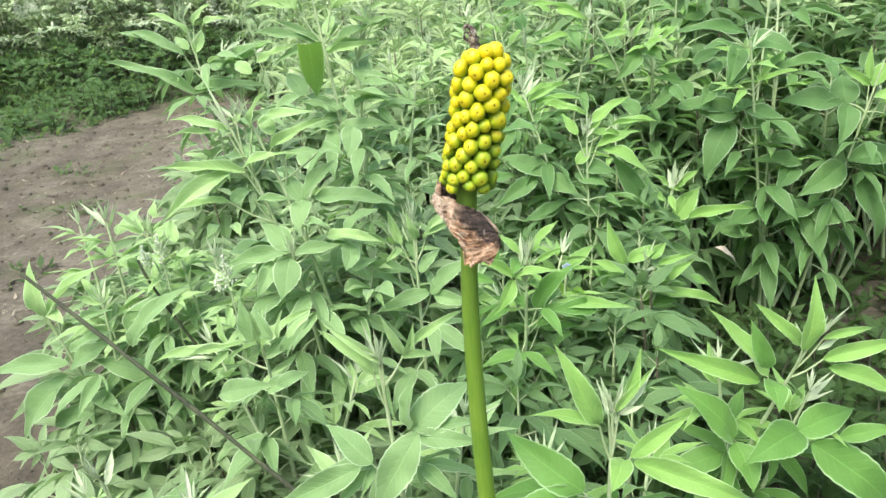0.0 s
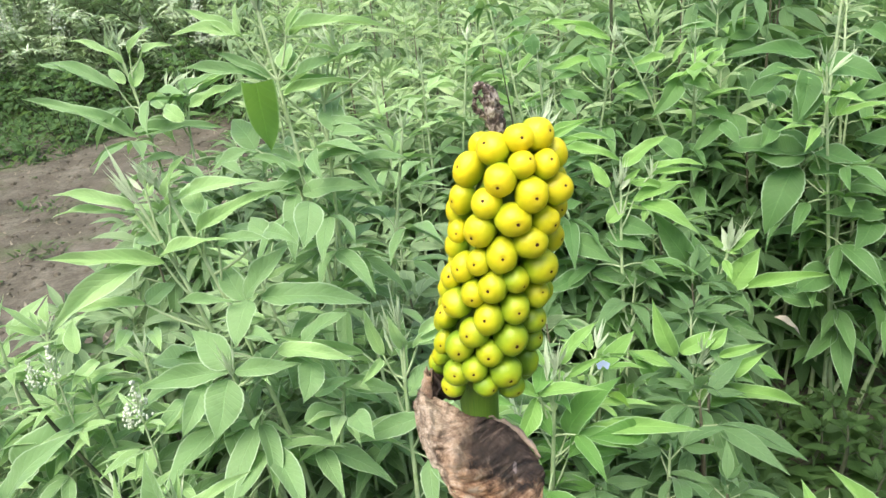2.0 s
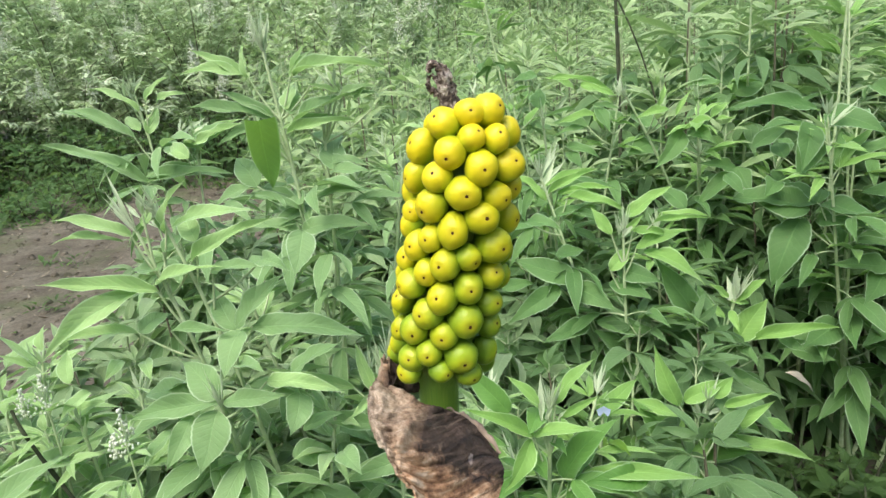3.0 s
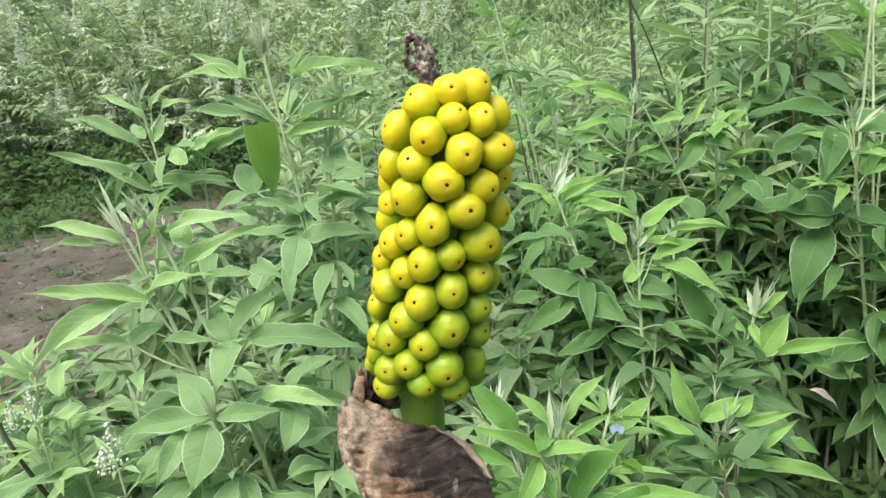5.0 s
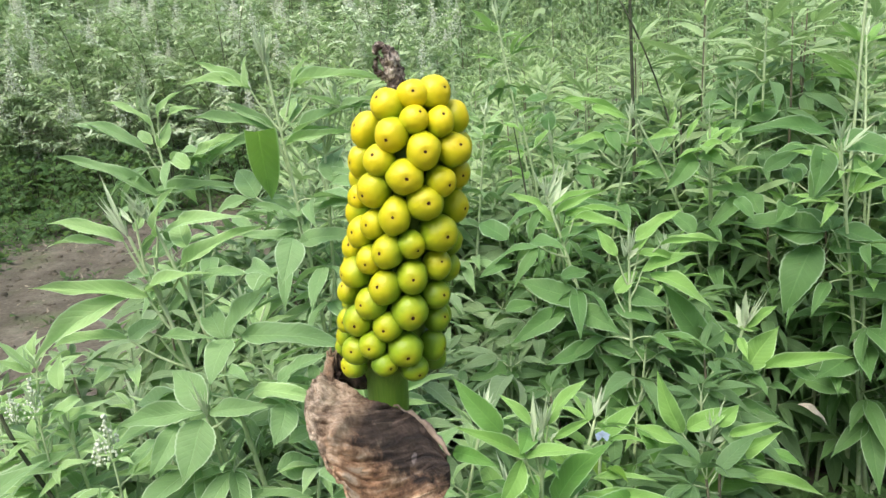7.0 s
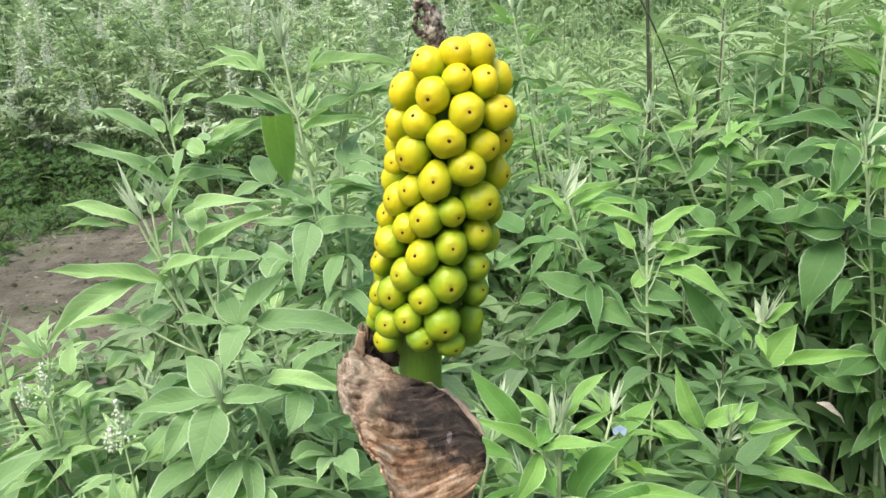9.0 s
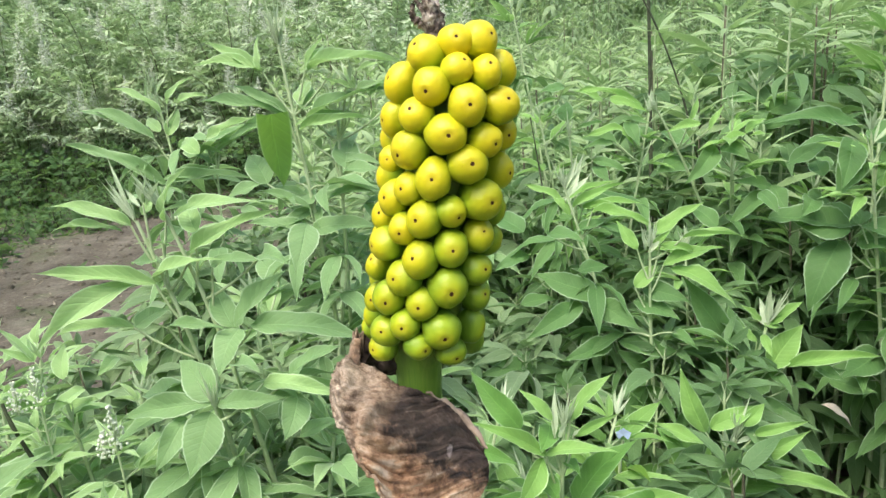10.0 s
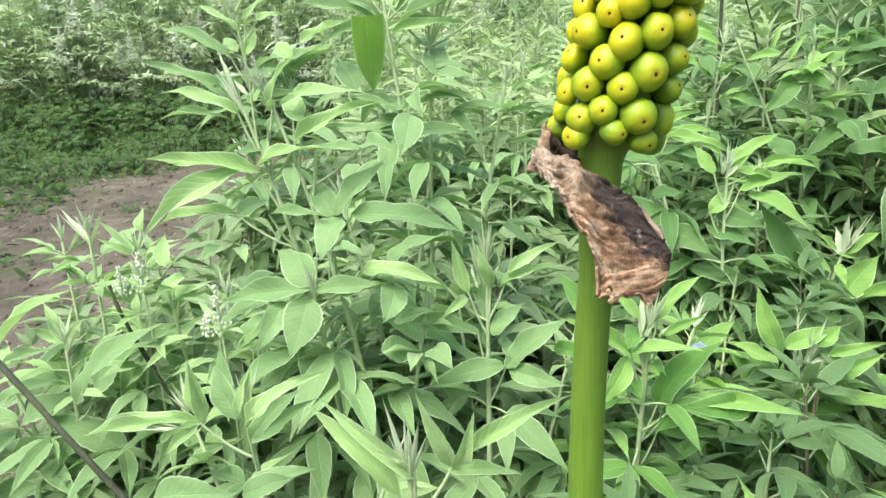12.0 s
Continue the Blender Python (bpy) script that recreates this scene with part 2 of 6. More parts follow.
def bract_material():
    """Withered sheath: dark brown along the upper edge, tan and pinkish lower, with fibrous streaks."""
    m, t, p, out = material("withered_bract")
    uv = t.nodes.new("ShaderNodeUVMap")
    sep = t.nodes.new("ShaderNodeSeparateXYZ")
    t.links.new(uv.outputs[0], sep.inputs[0])
    co = t.nodes.new("ShaderNodeCombineXYZ")           # wrinkles run level, aslant to the sheath's length
    t.links.new(calc(t, "ADD", calc(t, "MULTIPLY", sep.outputs[0], 17.0), calc(t, "MULTIPLY", sep.outputs[1], 14.0)), co.inputs[0])
    t.links.new(calc(t, "SUBTRACT", calc(t, "MULTIPLY", sep.outputs[0], 3.0), calc(t, "MULTIPLY", sep.outputs[1], 1.7)), co.inputs[1])
    st = t.nodes.new("ShaderNodeTexNoise")
    st.inputs["Scale"].default_value, st.inputs["Detail"].default_value = 1.0, 6
    st.inputs["Distortion"].default_value = 0.9
    t.links.new(co.outputs[0], st.inputs["Vector"])
    blotch = texture(t, 190.0, 5, rough=0.65)
    fine = texture(t, 620.0, 8, rough=0.8)
    f = calc(t, "ADD", calc(t, "MULTIPLY", st.outputs[0], 0.46), calc(t, "ADD", calc(t, "MULTIPLY", blotch, 0.34), calc(t, "MULTIPLY", fine, 0.20)))
    c = ramp(t, f, [(0.37, (0.090, 0.045, 0.026)), (0.45, (0.330, 0.175, 0.090)), (0.52, (0.560, 0.340, 0.195)), (0.61, (0.760, 0.600, 0.440))])
    dark = t.nodes.new("ShaderNodeMapRange")
    dark.inputs[1].default_value, dark.inputs[2].default_value = 0.63, 0.43
    t.links.new(calc(t, "ADD", sep.outputs[1], calc(t, "MULTIPLY_ADD", blotch, 0.5, -0.25)), dark.inputs[0])
    right = t.nodes.new("ShaderNodeMapRange")
    right.inputs[1].default_value, right.inputs[2].default_value = 0.30, 0.46
    t.links.new(sep.outputs[0], right.inputs[0])
    c = mix(t, calc(t, "MULTIPLY", calc(t, "MULTIPLY", dark.outputs[0], right.outputs[0]), 0.94), c, ramp(t, f, [(0.42, (0.010, 0.007, 0.007)), (0.54, (0.038, 0.026, 0.022)), (0.64, (0.15, 0.105, 0.085))]))
    grey = t.nodes.new("ShaderNodeMapRange")
    grey.inputs[1].default_value, grey.inputs[2].default_value = 0.46, 0.26
    t.links.new(sep.outputs[0], grey.inputs[0])
    c = mix(t, calc(t, "MULTIPLY", grey.outputs[0], 0.85), c, ramp(t, calc(t, "ADD", calc(t, "MULTIPLY", texture(t, 120.0, 4), 0.6), calc(t, "MULTIPLY", fine, 0.4)), [(0.40, (0.130, 0.090, 0.062)), (0.47, (0.37, 0.285, 0.205)), (0.54, (0.60, 0.49, 0.37)), (0.61, (0.82, 0.71, 0.57))]))
    crack = t.nodes.new("ShaderNodeMapRange")          # dark creases between the crumpled ridges
    crack.inputs[1].default_value, crack.inputs[2].default_value = 0.035, 0.004
    t.links.new(calc(t, "ABSOLUTE", calc(t, "SUBTRACT", texture(t, 150.0, 3), 0.5)), crack.inputs[0])
    c = mix(t, calc(t, "MULTIPLY", crack.outputs[0], 0.22), c, (0.045, 0.026, 0.017))
    du = calc(t, "MULTIPLY", calc(t, "SUBTRACT", sep.outputs[0], 0.79), 62.0)          # a small pale fleck
    dv = calc(t, "MULTIPLY", calc(t, "SUBTRACT", sep.outputs[1], 0.34), 22.0)
    fleck = t.nodes.new("ShaderNodeMapRange")
    fleck.inputs[1].default_value, fleck.inputs[2].default_value = 1.1, 0.6
    t.links.new(calc(t, "ADD", calc(t, "ADD", calc(t, "MULTIPLY", du, du), calc(t, "MULTIPLY", dv, dv)), calc(t, "MULTIPLY_ADD", fine, 5.0, -2.5)), fleck.inputs[0])
    c = mix(t, calc(t, "MULTIPLY", fleck.outputs[0], 0.6), c, (0.45, 0.38, 0.36))
    t.links.new(c, p.inputs["Base Color"])
    p.inputs["Roughness"].default_value = 0.8
    bump(t, p, calc(t, "ADD", calc(t, "MULTIPLY", st.outputs[0], 0.7), calc(t, "MULTIPLY", fine, 0.55)), 1.0, 0.0035)
    return m


BRACT = bract_material()
MARGIN = plain_material("rolled_margin", (0.20, 0.14, 0.10), (0.42, 0.33, 0.25), 400, 0.8, 0.6)
def tip_material():
    m, t, p, out = material("withered_tip")
    f = calc(t, "MULTIPLY_ADD", texture(t, 260.0, 4), 0.6, calc(t, "MULTIPLY", texture(t, 900.0, 4), 0.4))
    t.links.new(ramp(t, f, [(0.37, (0.022, 0.014, 0.011)), (0.46, (0.12, 0.085, 0.068)), (0.52, (0.32, 0.265, 0.225)), (0.60, (0.56, 0.50, 0.44))]), p.inputs["Base Color"])
    p.inputs["Roughness"].default_value = 0.85
    bump(t, p, f, 1.0, 0.004)
    return m


SPIKE = tip_material()
# withered brown taken near black, so the hollow's shade is in the colour
INSIDE_SHADED = plain_material("sheath_inside_shaded", (0.014, 0.010, 0.008), (0.085, 0.058, 0.042), 350, 0.85, 0.8)


# ---- geometry helpers ----
def raw_mesh(name, verts, quads, uvs, mats, slots=None):
    """A mesh of quads from arrays; uvs are given for each vertex."""
    me = bpy.data.meshes.new(name)
    me.vertices.add(len(verts))
    me.vertices.foreach_set("co", np.asarray(verts, dtype=np.float32).ravel())
    q = np.asarray(quads, dtype=np.int32)
    me.loops.add(q.size)
    me.loops.foreach_set("vertex_index", q.ravel())
    me.polygons.add(len(q))
    me.polygons.foreach_set("loop_start", np.arange(0, q.size, 4, dtype=np.int32))
    me.polygons.foreach_set("use_smooth", np.ones(len(q), dtype=bool))
    if slots is not None:
        me.polygons.foreach_set("material_index", np.asarray(slots, dtype=np.int32))
    layer = me.uv_layers.new(name="UVMap")
    layer.data.foreach_set("uv", np.asarray(uvs, dtype=np.float32)[q.ravel()].ravel())
    for m in mats:
        me.materials.append(m)
    me.update(calc_edges=True)
    return me


def thing(name, place, label, category, group="", kind=""):
    ob = new(name)
    ob.location = place
    ob.empty_display_size = 0.05
    return tagged(ob, label, category, group, kind)


def tube_arrays(points, radii, sides=7, lump=0.0, rng=None):
    """Rings along a line of points; closed at its end by the last ring's small radius."""
    pts = [Vector(p) for p in points]
    verts, quads, uvs = [], [], []
    x = Vector((1, 0, 0))
    for i, p in enumerate(pts):
        d = (pts[min(i + 1, len(pts) - 1)] - pts[max(i - 1, 0)]).normalized()
        x = (x - d * x.dot(d))
        x = x.normalized() if x.length > 1e-5 else d.orthogonal().normalized()
        y = d.cross(x)
        for k in range(sides):
            a = 2 * math.pi * k / sides
            r = radii[i] * (1 + (rng.uniform(-lump, lump) if rng else 0))
            verts.append(p + (x * math.cos(a) + y * math.sin(a)) * r)
            uvs.append((i / max(1, len(pts) - 1), k / sides))
    for i in range(len(pts) - 1):
        for k in range(sides):
            k2 = (k + 1) % sides
            quads.append((i * sides + k, i * sides + k2, (i + 1) * sides + k2, (i + 1) * sides + k))
    return verts, quads, uvs


def tube(name, points, radii, mat, parent, label="", sides=7, lump=0.0, rng=None):
    base = Vector(parent.location) if parent else Vector()
    v, q, u = tube_arrays([Vector(p) - base for p in points], radii, sides, lump, rng)
    ob = new(name, raw_mesh(name, v, q, u, [mat]))
    ob.parent = parent
    return tagged(ob, label)


def curve_points(a, b, c, n):
    """A bent line from a by way of b to c."""
    a, b, c = Vector(a), Vector(b), Vector(c)
    ctl = b * 2 - (a + c) * 0.5
    return [a * (1 - s) ** 2 + ctl * 2 * s * (1 - s) + c * s * s for s in (i / (n - 1) for i in range(n))]


def axes(way, up):
    y = Vector(way).normalized()
    x = y.cross(Vector(up))
    x = x.normalized() if x.length > 1e-4 else y.orthogonal().normalized()
    return Matrix((x, y, x.cross(y))).transposed()


# ---- leaves ----
def leaflet(length, width, droop, fold, stations=9, cols=5, wavy=0.0, rng=None, teeth=0.0):
    """One lance-shaped blade along +y: folded on its midrib, arching down, with a drawn-out tip."""
    verts, uvs = [], []
    half = (cols - 1) / 2
    peak = 0.343 ** 0.78 * 0.657 ** 1.49
    ph = rng.uniform(0, 6.28) if rng else 0
    for i in range(stations):
        s = i / (stations - 1)
        w = width * 0.5 * (s ** 0.78 * (1 - s) ** 1.49) / peak if 0 < s < 1 else 0.0
        w = max(w, width * (0.035 if s < 0.5 else 0.004))
        ang = droop * s
        y = length * (math.sin(ang) / droop if abs(droop) > 1e-3 else s)
        z = -length * ((1 - math.cos(ang)) / droop if abs(droop) > 1e-3 else 0)
        for j in range(cols):
            v = (j - half) / half
            lift = abs(v) * math.sin(fold) * w - 0.10 * w * v * v
            lift += wavy * w * math.sin(s * 11 + ph + (1.6 if v > 0 else 0)) * abs(v) ** 2
            verts.append((v * w * (1 + (teeth * (1 if i % 2 else -1) if abs(v) == 1 else 0)) * math.cos(fold * 0.8), y + lift * math.sin(ang), z + lift * math.cos(ang)))
            uvs.append((s, 0.5 + 0.5 * v))
    quads = [(i * cols + j, i * cols + j + 1, (i + 1) * cols + j + 1, (i + 1) * cols + j) for i in range(stations - 1) for j in range(cols - 1)]
    return np.array(verts), quads, uvs


FINE, MEDIUM, COARSE_GRADE, FAR_GRADE = (9, 5, 5), (7, 3, 3), (4, 3, 3), (4, 2, 3)      # stations and columns of a blade, sides of its petiole


def hand_leaf(rng, count=3, width=0.27, droop=0.6, fold=0.35, petiole=0.32, spread=48, grade=FINE, sag=0.0):
    """A leaf of 1, 3 or 5 leaflets fanned from the end of its petiole. Its middle leaflet is 1 long."""
    verts, quads, uvs, slots = [], [], [], []

    def add(v, q, u, slot):
        n = len(verts)
        verts.extend(map(tuple, v))
        quads.extend(tuple(n + k for k in f) for f in q)
        uvs.extend(u)
        slots.extend([slot] * len(q))

    end = Vector((0, petiole, -0.10 * petiole))
    if petiole:
        n = 4 if grade == FINE else 2
        v, q, u = tube_arrays(curve_points((0, 0, 0), (0, petiole * 0.5, 0.03 * petiole), end, n), [0.017, 0.013, 0.011, 0.010][:n], grade[2])
        add(v, q, u, 1)
    sizes = {1: [(0, 1.0)], 3: [(0, 1.0), (-1, 0.74), (1, 0.74)], 5: [(0, 1.0), (-1, 0.82), (1, 0.82), (-2, 0.42), (2, 0.42)]}[count]
    for side, size in sizes:
        ang = radians(-side * spread * rng.uniform(0.85, 1.15) + rng.uniform(-5, 5))
        size *= rng.uniform(0.92, 1.08)
        v, q, u = leaflet(size, width * size * rng.uniform(0.9, 1.1), droop * rng.uniform(0.6, 1.4), fold * rng.uniform(0.6, 1.3),
                          grade[0], grade[1], 0.16 if grade == FINE else 0.1, rng)
        turn = Matrix.Rotation(ang, 3, "Z") @ Matrix.Rotation(radians(rng.uniform(-18, 10) - sag), 3, "X") @ Matrix.Rotation(radians(rng.uniform(-18, 18)), 3, "Y")
        v = v @ np.array(turn).T + np.array(end)
        add(v, q, u, 0)
    return np.array(verts), np.array(quads), np.array(uvs), np.array(slots)


lib = random.Random(5)
SHAPES = {
    "mature": [hand_leaf(lib, 3 if k % 3 else 5, 0.275, 0.85, 0.50, 0.34, 50, sag=lib.uniform(-4, 18)) for k in range(9)],
    "broad": [hand_leaf(lib, 3, 0.32, 0.70, 0.42, 0.30, 55, sag=lib.uniform(-4, 20)) for k in range(5)],
    "upper": [hand_leaf(lib, 3, 0.25, 0.60, 0.55, 0.22, 42) for k in range(6)],
    "bud": [hand_leaf(lib, 3, 0.15, -0.15, 0.95, 0.10, 20) for k in range(4)],
}
TONES = {"downy": (LEAF, LEAF_YOUNG, LEAF_FAR, LEAF_FAR_YOUNG), "deep": (LEAF_DEEP_SHADED, LEAF_YOUNG_DEEP, LEAF_FAR_DEEP_SHADED, LEAF_FAR_YOUNG_DEEP), "fresh": (LEAF_FRESH, LEAF_YOUNG_DEEP)}
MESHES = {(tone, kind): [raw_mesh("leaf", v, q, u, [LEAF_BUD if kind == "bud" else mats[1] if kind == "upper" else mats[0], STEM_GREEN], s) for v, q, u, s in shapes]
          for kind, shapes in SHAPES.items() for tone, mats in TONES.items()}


def leaf_set(grade):
    upper = [hand_leaf(lib, 3, 0.22, 0.5, 0.5, 0.20, 38, grade) for k in range(5)]
    mature = [hand_leaf(lib, 3 if k % 2 else 5, 0.27, 0.9, 0.45, 0.30, 50, grade, 18) for k in range(7)]
    return {"mature": mature, "broad": mature, "upper": upper, "bud": upper}


MIDDLING, COARSE, SIMPLE = leaf_set(MEDIUM), leaf_set(COARSE_GRADE), leaf_set(FAR_GRADE)
feathers = [hand_leaf(lib, 5, 0.23, 0.6, 0.35, 0.22, 46, FAR_GRADE, -4) for k in range(7)]
FEATHERY = {"mature": feathers, "upper": feathers, "bud": feathers}
weedy_leaf = [hand_leaf(lib, 3, 0.50, 0.5, 0.25, 0.55, 62, COARSE_GRADE) for k in range(5)]
WEEDY = {"mature": weedy_leaf, "upper": weedy_leaf, "broad": weedy_leaf, "bud": weedy_leaf}
tuft = [hand_leaf(lib, 3, 0.22, 0.9, 0.4, 0.0, 70, FAR_GRADE) for k in range(5)]
sprig = [hand_leaf(lib, 1, 0.50, 0.6, 0.3, 0.4, 50, COARSE_GRADE) for k in range(4)]
GRASSY = {"mature": tuft, "upper": sprig}


def shoot_line(base, tip, bow=(0, 0, 0), n=9):
    base, tip = Vector(base), Vector(tip)
    return curve_points(base, (base + tip) * 0.5 + Vector(bow), tip, n)


def shoot_leaves(rng, line, length, phase, start=0.35, gap=0.055, kinds=("mature",), tuft=2, bare=0.0):
    """Yields (kind, place, way, up, size) of crosswise leaf pairs up a shoot; the top pairs are small, upright and pale."""
    total = sum((b - a).length for a, b in zip(line, line[1:]))

    def at(s):
        s = max(0.0, min(1.0, s)) * (len(line) - 1)
        i = min(int(s), len(line) - 2)
        return line[i].lerp(line[i + 1], s - i), (line[i + 1] - line[i]).normalized()

    d, k = bare, 5 if bare else 0
    while d < total * (1 - start):
        place, stem = at(1 - d / total)
        side = stem.orthogonal().normalized()
        top = k < tuft
        for turn in (0, 180):
            az = radians(phase + 90 * k + turn + rng.uniform(-14, 14))
            out = Matrix.Rotation(az, 3, stem) @ side
            if k == 0:
                el, size, kind = 74, 0.42, "bud"
            elif top:
                el, size, kind = 58 - 8 * k, 0.62, "bud" if rng.random() < 0.4 else "upper"
            elif k < tuft + 2:
                el, size, kind = 34, 0.88, "upper"
            else:
                el, size, kind = max(-12, 22 - 6 * (k - tuft - 2)), 1.0, rng.choice(kinds)
            el = radians(el + rng.uniform(-10, 10))
            way = out * math.cos(el) + stem * math.sin(el)
            up = (stem * 1.0 + Vector((0, 0, 0.6)) + Vector((rng.uniform(-.35, .35), rng.uniform(-.35, .35), 0)))
            yield kind, place, way, up, length * size * rng.uniform(0.85, 1.12)
        d += gap * (0.28 if k == 0 else 0.5 if k == 1 else 0.75 if k == 2 else 1.0) * rng.uniform(0.85, 1.2)
        k += 1


LINES, TONE_OF = {}, {}


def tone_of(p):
    """Downy young bushes stand on the soil's side; beyond the fruit deep green ones, their dark tone partly painted
    shade.
    """
    # the slope keeps far bushes in the paler tone, as haze would
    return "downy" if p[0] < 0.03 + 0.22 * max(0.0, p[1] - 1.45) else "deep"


def shrub(place, shoots, label, seed, group="chaste bushes"):
    """A bush whose stems and leaves are parts of their own. shoots: tip, leaf length, phase, start, gap, kinds, bow, bare top."""
    rng = random.Random(seed)
    ob = thing("shrub", place, label, "shrub", group)
    base = Vector(place)
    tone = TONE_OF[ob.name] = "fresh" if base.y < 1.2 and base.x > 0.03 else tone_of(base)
    LINES[ob.name] = []
    for tip, length, phase, start, gap, kinds, bow, bare in shoots:
        foot = base + Vector((rng.uniform(-.03, .03), rng.uniform(-.03, .03), -0.02))
        line = shoot_line(foot, tip, bow)
        LINES[ob.name].append(line)
        n = len(line)
        radii = [0.0046 - 0.0029 * i / (n - 1) for i in range(n)]
        tube("stem", line, radii, STEM_GREEN, ob, sides=6)
        for kind, p, way, up, size in shoot_leaves(rng, line, length, phase, start, gap, kinds, 2, bare):
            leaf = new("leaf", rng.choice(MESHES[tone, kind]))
            leaf.parent = ob
            leaf.matrix_basis = Matrix.LocRotScale(p - base, axes(way, up).to_quaternion(), (size, size, size))
        if bare:                                      # furled pale buds at the very tip
            for k in range(6):
                way = (line[-1] - line[-2]).normalized() + Vector((rng.uniform(-.3, .3), rng.uniform(-.3, .3), 0))
                size = length * rng.uniform(0.28, 0.58)
                leaf = new("leaf", rng.choice(MESHES[tone, "bud"]))
                leaf.parent = ob
                leaf.matrix_basis = Matrix.LocRotScale(line[-1] - Vector((0, 0, 0.003)) - base, axes(way, (math.cos(2 * k), math.sin(2 * k), 0.1)).to_quaternion(), (size * 0.5, size, size * 0.5))
    return ob


BLADES = {(tone, kind): [] for tone in TONES for kind in ("mature", "young", "bud")}
for kind, droop, fold in (("mature", 0.95, 0.66), ("young", 1.0, 0.80), ("bud", -0.25, 0.85)):
    for k in range(9):
        d = droop * lib.uniform(0.3, 1.6)
        v, q, u = leaflet(1.0, 0.30, d, fold * lib.uniform(0.5, 1.4), 24, 7, 0.30, lib, 0.022)
        twist = lib.uniform(-0.7, 0.7)
        off = Vector((lib.uniform(0, 50), lib.uniform(0, 50), 0))
        for p in v:                                   # gentle crumpling of the blade
            p[2] += 0.035 * noise.noise((p[0] * 14 + off.x, p[1] * 5 + off.y, 0)) + 0.012 * noise.noise((p[0] * 40 + off.x, p[1] * 16, 3))
            p[0] += 0.03 * math.sin(p[1] * 3.0 + off.x) * p[1]
        v = v @ np.array(Matrix.Rotation(d / 2, 3, "X")).T
        for p in v:                                   # the blade twists a little towards its tip
            c, w = math.cos(twist * p[1]), math.sin(twist * p[1])
            p[0], p[2] = p[0] * c - p[2] * w * 0.3, p[2] * c + p[0] * w
        tip = v[-4].copy()
        for p in v:                                   # brought back to a length of 1 along y
            p[0], p[1], p[2] = p[0] - tip[0] * p[1] / tip[1], p[1] / tip[1], p[2] - tip[2] * p[1] / tip[1]
        for tone, mats in TONES.items():
            BLADES[tone, kind].append(raw_mesh("leaflet", v, q, u, [LEAF_BUD if kind == "bud" else mats[1] if kind == "young" else mats[0]]))
leafing = random.Random(15)


def single_leaflets(bush, kind, rows):
    """Single leaflets of a bush: where each starts and ends, in metres, and its width in mm; a petiole joins it to the nearest stem."""
    origin = Vector(bush.location)
    for bx, by, bz, tx, ty, tz, wide in rows:
        a, b = Vector((bx, by, bz)), Vector((tx, ty, tz))
        way = b - a
        up = Vector((leafing.uniform(-.45, .45), -0.70, leafing.uniform(0.55, 0.95)))
        size = way.length
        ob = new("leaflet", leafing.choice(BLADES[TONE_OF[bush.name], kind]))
        ob.parent = bush
        ob.matrix_basis = Matrix.LocRotScale(a - origin, axes(way, up).to_quaternion(), (wide * 0.001 / 0.30, size, size * 0.8))
        joints = BUDS.setdefault(bush.name, [])
        if any((a - j).length < 0.016 for j in joints):
            continue
        joints.append(a)
        near = [(abs((p - a).length - 0.05) + max(0.0, p.z - a.z + 0.032) * 3, p) for line in LINES[bush.name] for i in range(8) for p in [line[i].lerp(line[i + 1], f) for f in (0, .25, .5, .75)]]
        p = min(near, key=lambda e: e[0])[1]
        if (p - a).length < 0.085:
            tube("petiole", curve_points(p, (p + a) * 0.5 + Vector((0, 0, -0.004)), a, 5), [0.0017, 0.0014, 0.0013, 0.0012, 0.0010], STEM_GREEN, bush, sides=5)


BUDS = {}


def joined_leaves(name, items, rng, mats, shapes, parent, label="", base=Vector()):
    """Many leaves as one mesh."""
    V, Q, U, S, n = [], [], [], [], 0
    for kind, p, way, up, size in items:
        v, q, u, s = rng.choice(shapes[kind])
        V.append((v * size) @ np.array(axes(way, up)).T + np.array(p - base))
        Q.append(q + n)
        U.append(u)
        S.append(np.where(s == 1, 2, 1 if kind in ("upper", "bud") else 0))
        n += len(v)
    ob = new(name, raw_mesh(name, np.concatenate(V), np.concatenate(Q), np.concatenate(U), mats, np.concatenate(S)))
    ob.parent = parent
    return tagged(ob, label, kind="stuff")


